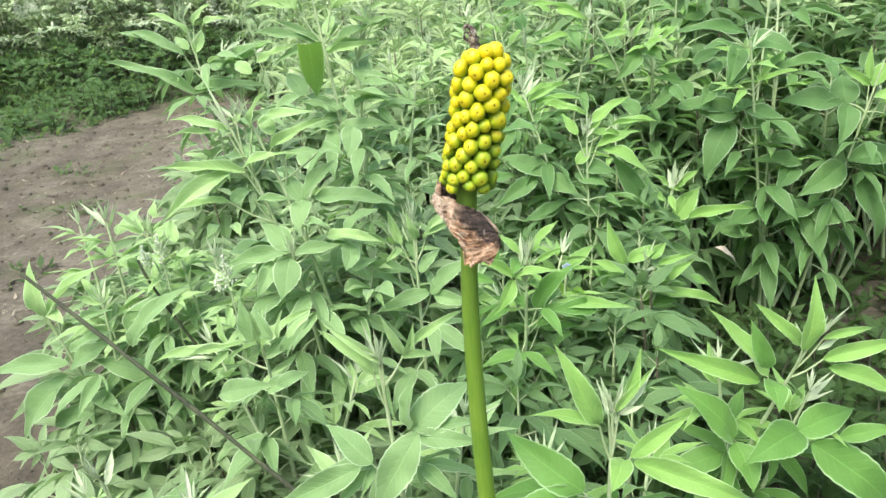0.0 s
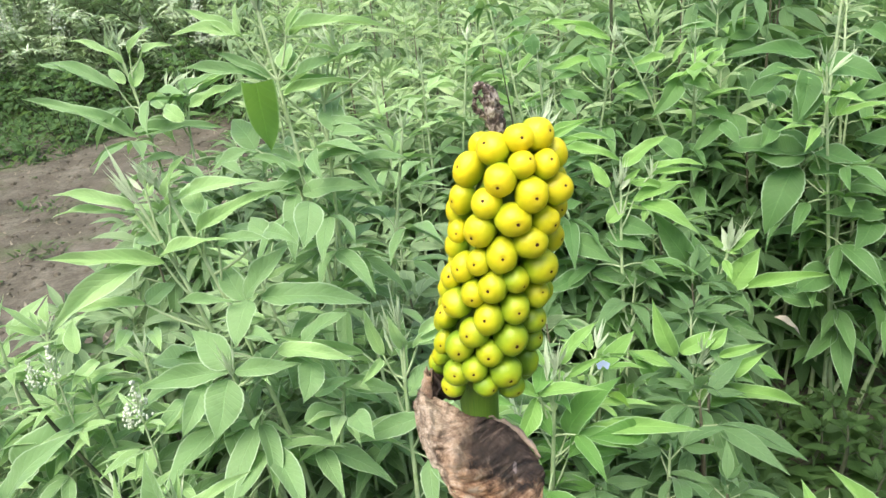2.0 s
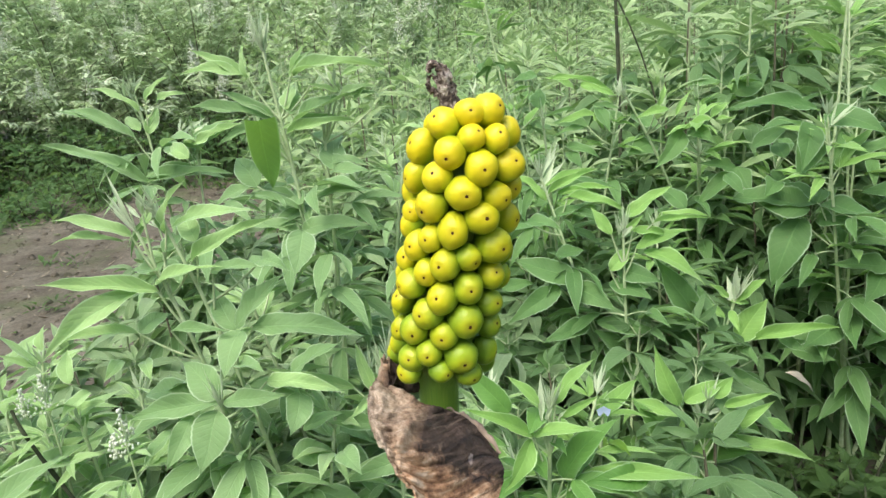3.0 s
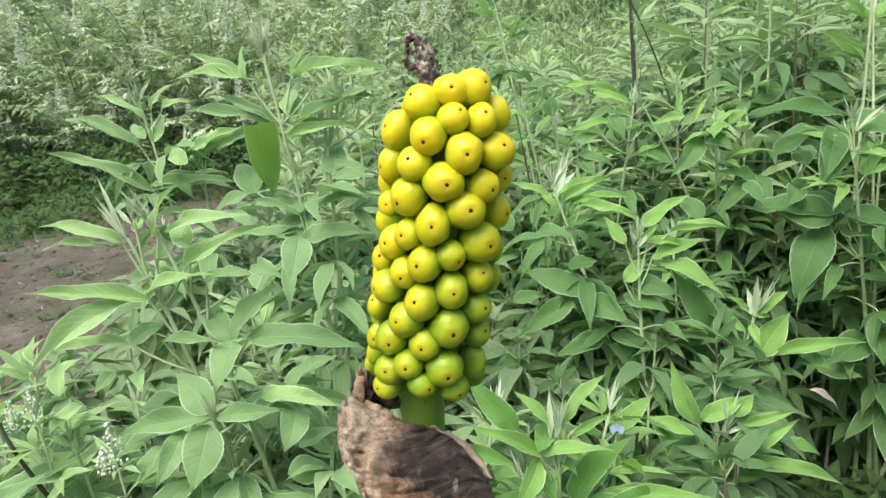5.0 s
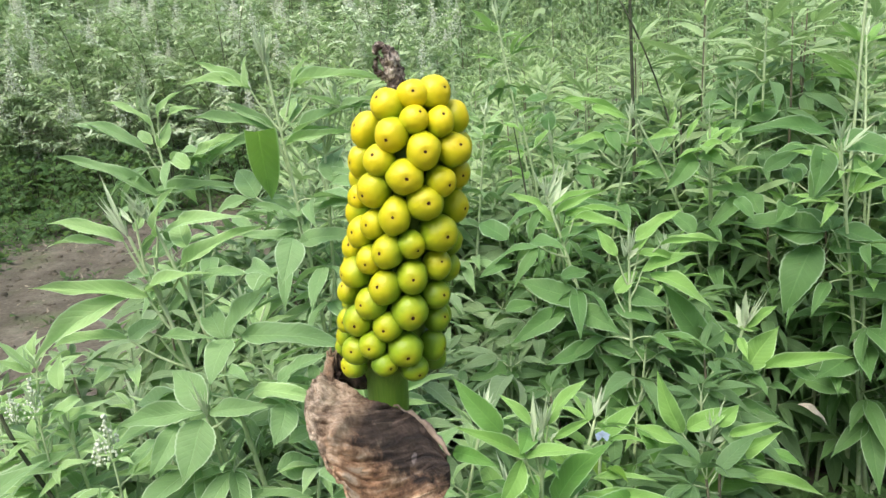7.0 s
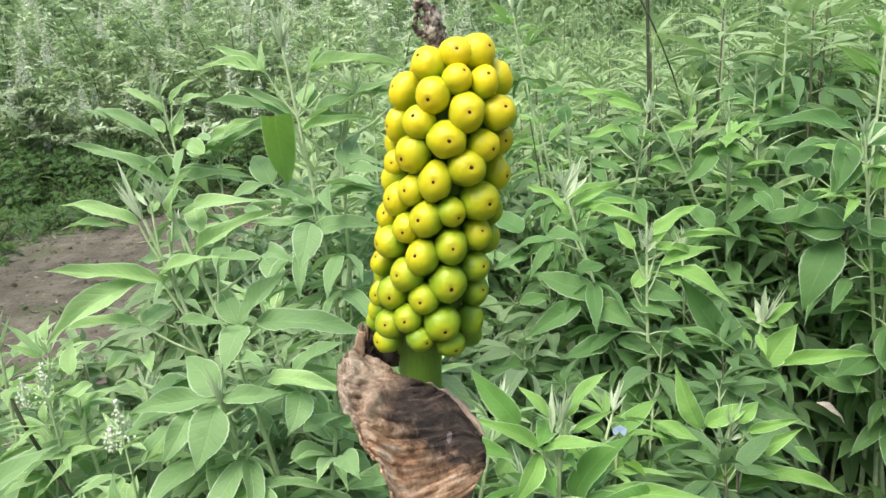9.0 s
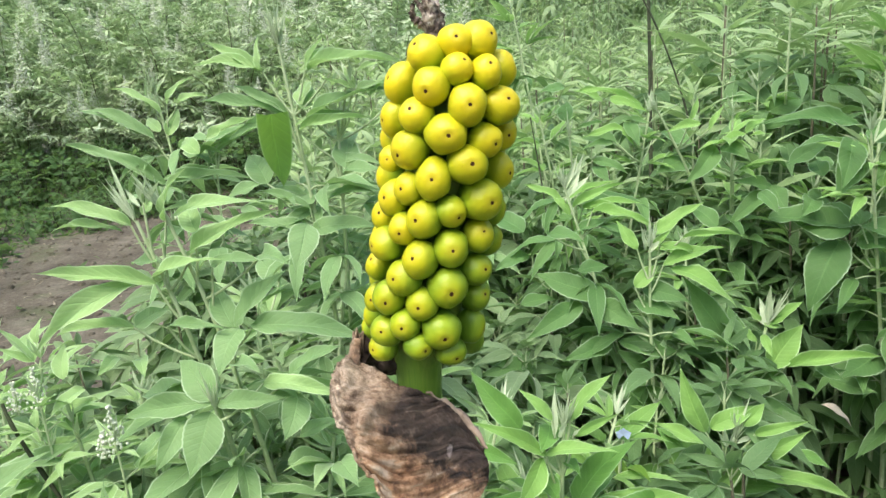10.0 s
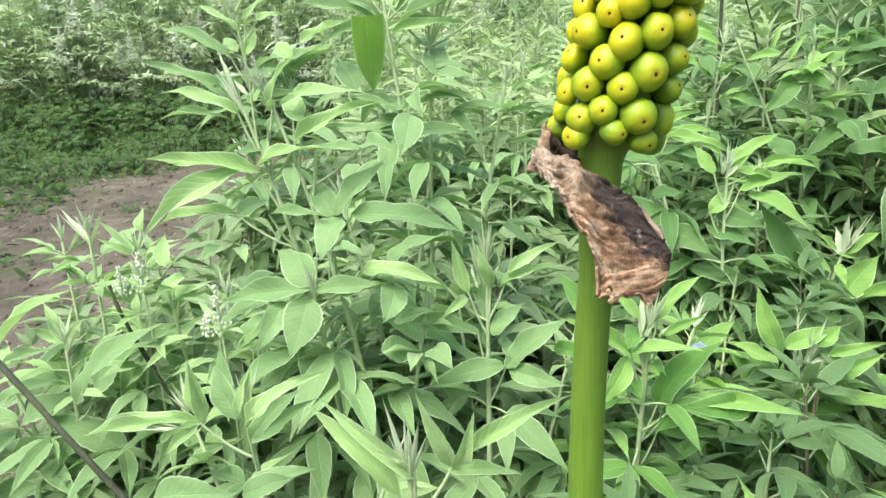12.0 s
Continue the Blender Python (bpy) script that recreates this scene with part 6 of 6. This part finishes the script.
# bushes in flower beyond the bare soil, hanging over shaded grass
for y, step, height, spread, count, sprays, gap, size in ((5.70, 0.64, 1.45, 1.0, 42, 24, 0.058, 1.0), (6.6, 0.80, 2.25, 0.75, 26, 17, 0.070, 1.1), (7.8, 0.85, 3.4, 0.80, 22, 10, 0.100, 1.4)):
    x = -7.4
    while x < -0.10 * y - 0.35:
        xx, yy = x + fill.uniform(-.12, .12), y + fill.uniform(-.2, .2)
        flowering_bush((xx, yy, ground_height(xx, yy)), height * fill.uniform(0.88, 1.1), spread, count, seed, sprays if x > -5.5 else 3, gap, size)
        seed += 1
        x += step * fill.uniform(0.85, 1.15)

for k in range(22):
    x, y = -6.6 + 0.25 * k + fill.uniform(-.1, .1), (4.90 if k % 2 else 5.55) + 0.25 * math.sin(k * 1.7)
    far_shrub((x, y, ground_height(x, y)), fill.uniform(0.30, 0.48), 0.30, 8, seed, "low undergrowth at the foot of the bushes, coloured dark for their shade", 0.075, 0.05, 0.05, dark=True, group="undergrowth")
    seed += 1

UNDER = "low broad-leaved weed at the edge of the grass"
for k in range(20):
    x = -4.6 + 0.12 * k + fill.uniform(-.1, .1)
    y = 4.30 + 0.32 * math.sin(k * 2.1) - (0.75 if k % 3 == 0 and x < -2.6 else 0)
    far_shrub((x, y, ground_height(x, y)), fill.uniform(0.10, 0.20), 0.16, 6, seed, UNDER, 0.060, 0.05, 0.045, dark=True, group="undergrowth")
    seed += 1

# small plants on the soil under the bushes beyond the fruit, their colour darkened for shade
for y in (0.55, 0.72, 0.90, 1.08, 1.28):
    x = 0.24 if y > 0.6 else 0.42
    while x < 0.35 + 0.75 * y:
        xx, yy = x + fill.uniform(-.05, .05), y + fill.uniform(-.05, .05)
        far_shrub((xx, yy, ground_height(xx, yy)), fill.uniform(0.06, 0.13), 0.10, 6, seed, "small weed under the bushes, its dark green deepened for shade", 0.045, 0.05, 0.030, dark=True, group="small weeds")
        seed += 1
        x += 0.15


def far_wood():
    """The green thicket that closes the view all round; its unseen part behind is added nearer to block side light."""
    rng = random.Random(9)
    items = []
    for k in range(12000):
        az = rng.uniform(-math.pi, math.pi) if k % 2 else rng.uniform(-0.75, 0.75)
        # unseen sides and back stand closer, to cut low sky light
        r = rng.uniform(8.5, 12.0) if abs(az) < 1.2 else rng.uniform(4.5, 8.5)
        p = Vector((math.sin(az) * r, math.cos(az) * r, 0))
        crest = 4.4 + 1.2 * noise.noise((az * 6, 2, 1)) + 0.25 * max(0, r - 8)
        p.z = GROUND + crest * rng.random() ** 0.75
        items.append(("mature" if rng.random() < 0.75 else "upper", p, Vector((rng.uniform(-1, 1), rng.uniform(-1, 1), rng.uniform(-.5, .4))), Vector((rng.uniform(-.3, .3), rng.uniform(-.3, .3), 1)), rng.uniform(0.22, 0.38)))
    ob = joined_leaves("far_thicket", items, rng, [LEAF_FAR, LEAF_FAR_YOUNG, STEM_GREEN], SIMPLE, None)
    return tagged(ob, "green thicket of shrubs and low trees, distant ahead, unseen and nearer behind to cut light", "thicket", kind="stuff")


far_wood()


def far_ridge():
    """Wooded rising ground far behind, all round."""
    V, U = [], []
    n, rows = 240, 10
    for i in range(n):
        az = 2 * math.pi * i / n
        for j in range(rows):
            r = 34 + 3.0 * j + 2.5 * noise.noise((math.cos(az) * 6, math.sin(az) * 6, j * 0.7))
            z = GROUND - 0.5 + (17.0 + 4.0 * noise.noise((math.cos(az) * 4, math.sin(az) * 4, 1))) * math.sin(0.5 * math.pi * j / (rows - 1)) + 0.8 * noise.noise((az * 30, j * 1.3, 3))
            V.append((math.cos(az) * r, math.sin(az) * r, z))
            U.append((i / n, j / rows))
    Q = [(i * rows + j, ((i + 1) % n) * rows + j, ((i + 1) % n) * rows + j + 1, i * rows + j + 1) for i in range(n) for j in range(rows - 1)]
    ob = new("backdrop", raw_mesh("backdrop", V, Q, U, [RIDGE]))
    return tagged(ob, "distant wooded rise closing the view", "backdrop", kind="structure")


far_ridge()


def is_bare(x, y):
    """The strip of bare soil between the bushes and the rough grass."""
    edge = np.interp(y, (0.6, 1.2, 2.0, 3.0, 3.4, 3.8, 4.3, 4.8), (-1.9, -1.8, -2.0, -2.4, -2.5, -2.45, -2.35, -2.05)) + 0.2 * noise.noise((x * 2.3, y * 2.3, 4))
    return edge < x < -0.55 and y < 4.6 + 0.3 * noise.noise((x * 1.5, y, 0))


def weeds():
    """Grass blades and low weeds: thick at the soil's edges and under the bushes, thin on the bare strip."""
    rng = random.Random(21)
    items = []

    def sprout(x, y, low, high, steep=1.6):
        az = rng.uniform(0, 6.28)
        items.append(("upper" if rng.random() < 0.3 else "mature", Vector((x, y, ground_height(x, y) - 0.005)), Vector((math.cos(az), math.sin(az), rng.uniform(0.4, steep))), Vector((0, 0, 1)), rng.uniform(low, high)))

    n = 0
    while n < 5200:
        x, y = rng.uniform(-4.5, 1.6), rng.uniform(0.3, 5.6)
        bare = is_bare(x, y)
        if bare and rng.random() < 0.94 or not bare and y > 1.8 and x > -0.4 and rng.random() < 0.6:
            continue
        n += 1
        sprout(x, y, 0.022, 0.060)
    for cx, cy in ((-1.84, 3.0), (-1.55, 2.5), (-1.25, 3.5), (-1.9, 2.3), (-1.4, 1.9), (-1.0, 2.7)):
        for k in range(26):                           # single tufts on the bare soil
            sprout(cx + rng.gauss(0, 0.05), cy + rng.gauss(0, 0.05), 0.025, 0.055)
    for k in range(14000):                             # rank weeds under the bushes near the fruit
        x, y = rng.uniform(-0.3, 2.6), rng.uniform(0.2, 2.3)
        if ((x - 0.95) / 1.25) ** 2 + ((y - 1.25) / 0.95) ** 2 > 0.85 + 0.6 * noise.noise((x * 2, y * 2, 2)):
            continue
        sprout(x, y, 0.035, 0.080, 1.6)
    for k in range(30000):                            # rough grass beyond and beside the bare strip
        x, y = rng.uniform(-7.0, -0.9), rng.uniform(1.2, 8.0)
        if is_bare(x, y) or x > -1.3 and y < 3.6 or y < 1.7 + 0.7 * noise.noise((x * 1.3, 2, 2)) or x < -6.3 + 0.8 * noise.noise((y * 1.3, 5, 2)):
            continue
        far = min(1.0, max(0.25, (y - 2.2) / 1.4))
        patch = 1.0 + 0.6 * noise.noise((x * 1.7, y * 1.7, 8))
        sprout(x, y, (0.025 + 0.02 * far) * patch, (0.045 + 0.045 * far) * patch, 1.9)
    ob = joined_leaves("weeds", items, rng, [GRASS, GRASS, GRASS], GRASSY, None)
    return tagged(ob, "low dark green weeds and grass tufts on the soil", "weeds", kind="stuff")


weeds()


def clods():
    rng = random.Random(31)
    V, Q, U, n = [], [], [], 0
    for k in range(3200):
        x, y = rng.uniform(-2.7, -0.55), rng.uniform(0.9, 4.8)
        r = 0.003 + 0.016 * rng.random() ** 5
        v, q, u = tube_arrays([Vector((0, 0, -r)), Vector((0, 0, -.5 * r)), Vector((0, 0, .25 * r)), Vector((0, 0, .6 * r)), Vector((0, 0, .7 * r))], [r * .6, r, r * .9, r * .5, r * .02], 7, 0.25, rng)
        V += [p + Vector((x, y, ground_height(x, y))) for p in v]
        Q += [tuple(n + i for i in f) for f in q]
        U += u
        n += len(v)
    ob = new("soil_clods", raw_mesh("soil_clods", V, Q, U, [SOIL]))
    return tagged(ob, "small clods of brown earth strewn on the soil", "clods", kind="stuff")


clods()


def litter():
    """Dry leaf scraps and straw lying on the bare soil, thickest along the grass."""
    rng = random.Random(41)
    V, Q, U, n = [], [], [], 0
    for k in range(2600):
        x, y = rng.uniform(-2.5, -0.5), rng.uniform(0.8, 4.4)
        if noise.noise((x * 2, y * 2, 6)) < rng.uniform(-0.4, 0.5):
            continue
        long = rng.uniform(0.012, 0.045)
        v, q, u = leaflet(long, long * rng.uniform(0.08, 0.35), rng.uniform(-1, 1), rng.uniform(0, 0.9), 5, 3, 0.2, rng)
        turn = Euler((rng.uniform(-.3, .3), rng.uniform(-.3, .3), rng.uniform(0, 6.28))).to_matrix()
        V += [tuple(p) for p in v @ np.array(turn).T + np.array((x, y, ground_height(x, y) + 0.004))]
        Q += [tuple(n + i for i in f) for f in q]
        U += u
        n += len(v)
    ob = new("leaf_litter", raw_mesh("leaf_litter", V, Q, U, [LITTER]))
    return tagged(ob, "scraps of dry leaves and straw on the soil", "litter", kind="stuff")


litter()

# ---- dead stems, single leaves and flowers ----
rs = random.Random(3)


def dead_stem(points, r0, r1, label, mat=STEM_DARK):
    base = Vector(points[0])
    ob = thing("dead_stem", base, label, "dead stem", "dead stems")
    line = curve_points(*points, 16)
    tube("stem", line, [r0 + (r1 - r0) * i / 15 + (0.0006 if i % 3 == 1 else 0) for i in range(16)], mat, ob, sides=8, lump=0.12, rng=rs)
    return ob


DARK = "thin dark leafless dead stem leaning among the shrubs"
dead_stem(((0.02, 0.615, GROUND), (-0.255, 0.681, 0.452), (-0.545, 0.75, 0.700)), 0.0030, 0.0023, DARK)
dead_stem(((-0.30, 0.95, GROUND), (-0.425, 0.90, 0.51), (-0.472, 0.884, 0.655)), 0.0023, 0.0017, DARK)
TALL = "tall upright bare grey-green stem among the shrubs"
dead_stem(((0.30, 1.92, GROUND), (0.285, 1.90, 0.75), (0.268, 1.90, 1.25)), 0.0040, 0.0030, TALL)
dead_stem(((0.43, 1.90, GROUND), (0.415, 1.85, 0.75), (0.418, 1.85, 1.25)), 0.0030, 0.0020, TALL, STEM_WOOD)
dead_stem(((0.39, 1.86, GROUND), (0.375, 1.84, 0.72), (0.215, 1.84, 1.14)), 0.0026, 0.0015, DARK)
dead_stem(((0.56, 1.52, GROUND), (0.566, 1.50, 0.65), (0.575, 1.50, 1.15)), 0.0028, 0.0019, TALL, STEM_GREEN)
dead_stem(((0.10, 1.52, GROUND), (0.080, 1.500, 0.523), (0.035, 1.500, 0.870)), 0.0016, 0.0009, "thin brown bowed dry stem among the shrubs")


def drooping_leaf():
    """The broad fresh-green leaf that hangs folded over from the tall shoot, widest at the fold."""
    rows, cols = 12, 7
    verts, uvs = [], []
    for i in range(rows):
        t = i / (rows - 1)
        w = 0.030 * (1 - t ** 1.7) ** 0.9 * (0.86 + 0.5 * t) + 0.0006
        for j in range(cols):
            v = (j - 3) / 3
            verts.append((v * w + 0.003 * t ** 1.5, 0.115 * t, 0.010 * math.sin(t * 2.6) - 0.007 * v * v + 0.002 * math.sin(9 * t + 3 * v)))
            uvs.append((0.2 + 0.8 * t, 0.5 + 0.5 * v))
    quads = [(i * cols + j, i * cols + j + 1, (i + 1) * cols + j + 1, (i + 1) * cols + j) for i in range(rows - 1) for j in range(cols - 1)]
    ob = new("drooping_leaf", raw_mesh("drooping_leaf", verts, quads, uvs, [LEAF_BRIGHT]))
    ob.matrix_world = Matrix.LocRotScale((-0.2300, 1.045, 0.913), axes((-0.06, 0.45, -1), (0.1, -1, -0.35)).to_quaternion(), (0.67, 0.77, 0.8))
    return tagged(ob, "broad bright green leaf hanging straight down from a shoot", "leaf")


drooping_leaf()


def day_flower():
    ob = thing("dayflower", (0.15, 1.05, GROUND), "small pale blue dayflower on a thin green stem", "flower")
    tube("stem", curve_points((0.15, 1.05, GROUND), (0.135, 1.06, 0.40), (0.139, 1.07, 0.535), 8), [0.0022] * 7 + [0.0015], STEM_GREEN, ob, sides=5)
    rng = random.Random(4)
    for a in (-62, 0, 62):
        v, q, u = leaflet(0.010, 0.0125, 0.3, 0.1, 7, 5, 0.1, rng)
        pet = new("petal", raw_mesh("petal", v, q, u, [PETAL]))
        pet.parent = ob
        pet.matrix_basis = Matrix.LocRotScale((-0.011, 0.016, 0.536 - GROUND), axes((math.sin(radians(a)), -0.35, math.cos(radians(a))), (0, -1, 0.2)).to_quaternion(), (1, 1, 1))
    for h, a in ((0.40, 20), (0.44, 200), (0.48, 110), (0.50, 290)):
        v, q, u = leaflet(0.06, 0.018, 0.7, 0.4, 7, 5, 0.1, rng)
        lf = new("leaf", raw_mesh("leaf", v, q, u, [LEAF_BRIGHT]))
        lf.parent = ob
        lf.matrix_basis = Matrix.LocRotScale((-0.008, 0.006, h - GROUND), axes((math.cos(radians(a)), math.sin(radians(a)), 0.7), (0, 0, 1)).to_quaternion(), (1, 1, 1))
    return ob


day_flower()


def dry_leaf():
    rng = random.Random(6)
    v, q, u = leaflet(0.06, 0.016, 0.8, 0.9, 9, 5, 0.3, rng)
    ob = new("dry_leaf", raw_mesh("dry_leaf", v, q, u, [DRY]))
    ob.matrix_world = Matrix.LocRotScale((0.47, 1.38, 0.425), axes((1, -0.2, -0.35), (0.2, -0.6, 1)).to_quaternion(), (1, 1, 1))
    sol = ob.modifiers.new("thickness", "SOLIDIFY")
    sol.thickness = 0.0006
    return tagged(ob, "pale curled dry leaf caught in the shrub", "leaf")


dry_leaf()


def flowering_sprig(foot, tip, spikes):
    ob = thing("flowering_sprig", foot, "slender green sprig with white flower sprays", "sprig", "flowering sprigs")
    rng = random.Random(int(abs(tip[0]) * 1000))
    line = shoot_line(foot, tip, (0.01, 0, 0))
    tube("stem", line, [0.003 - 0.002 * i / 8 for i in range(9)], STEM_GREEN, ob, sides=5)
    for p, h in spikes:
        flower_spike(rng, ob, Vector(p), h)
    for kind, p, way, up, size in shoot_leaves(rng, line, 0.07, 20, 0.3, 0.05):
        leaf = new("leaf", rng.choice(MESHES["downy", kind]))
        leaf.parent = ob
        leaf.matrix_basis = Matrix.LocRotScale(p - Vector(foot), axes(way, up).to_quaternion(), (size,) * 3)
    return ob


flowering_sprig((-0.36, 0.88, GROUND), (-0.335, 0.85, 0.635), [((-0.335, 0.85, 0.625), 0.044), ((-0.350, 0.855, 0.615), 0.026)])
flowering_sprig((-0.48, 0.93, GROUND), (-0.445, 0.90, 0.655), [((-0.445, 0.90, 0.640), 0.045), ((-0.470, 0.90, 0.635), 0.034)])
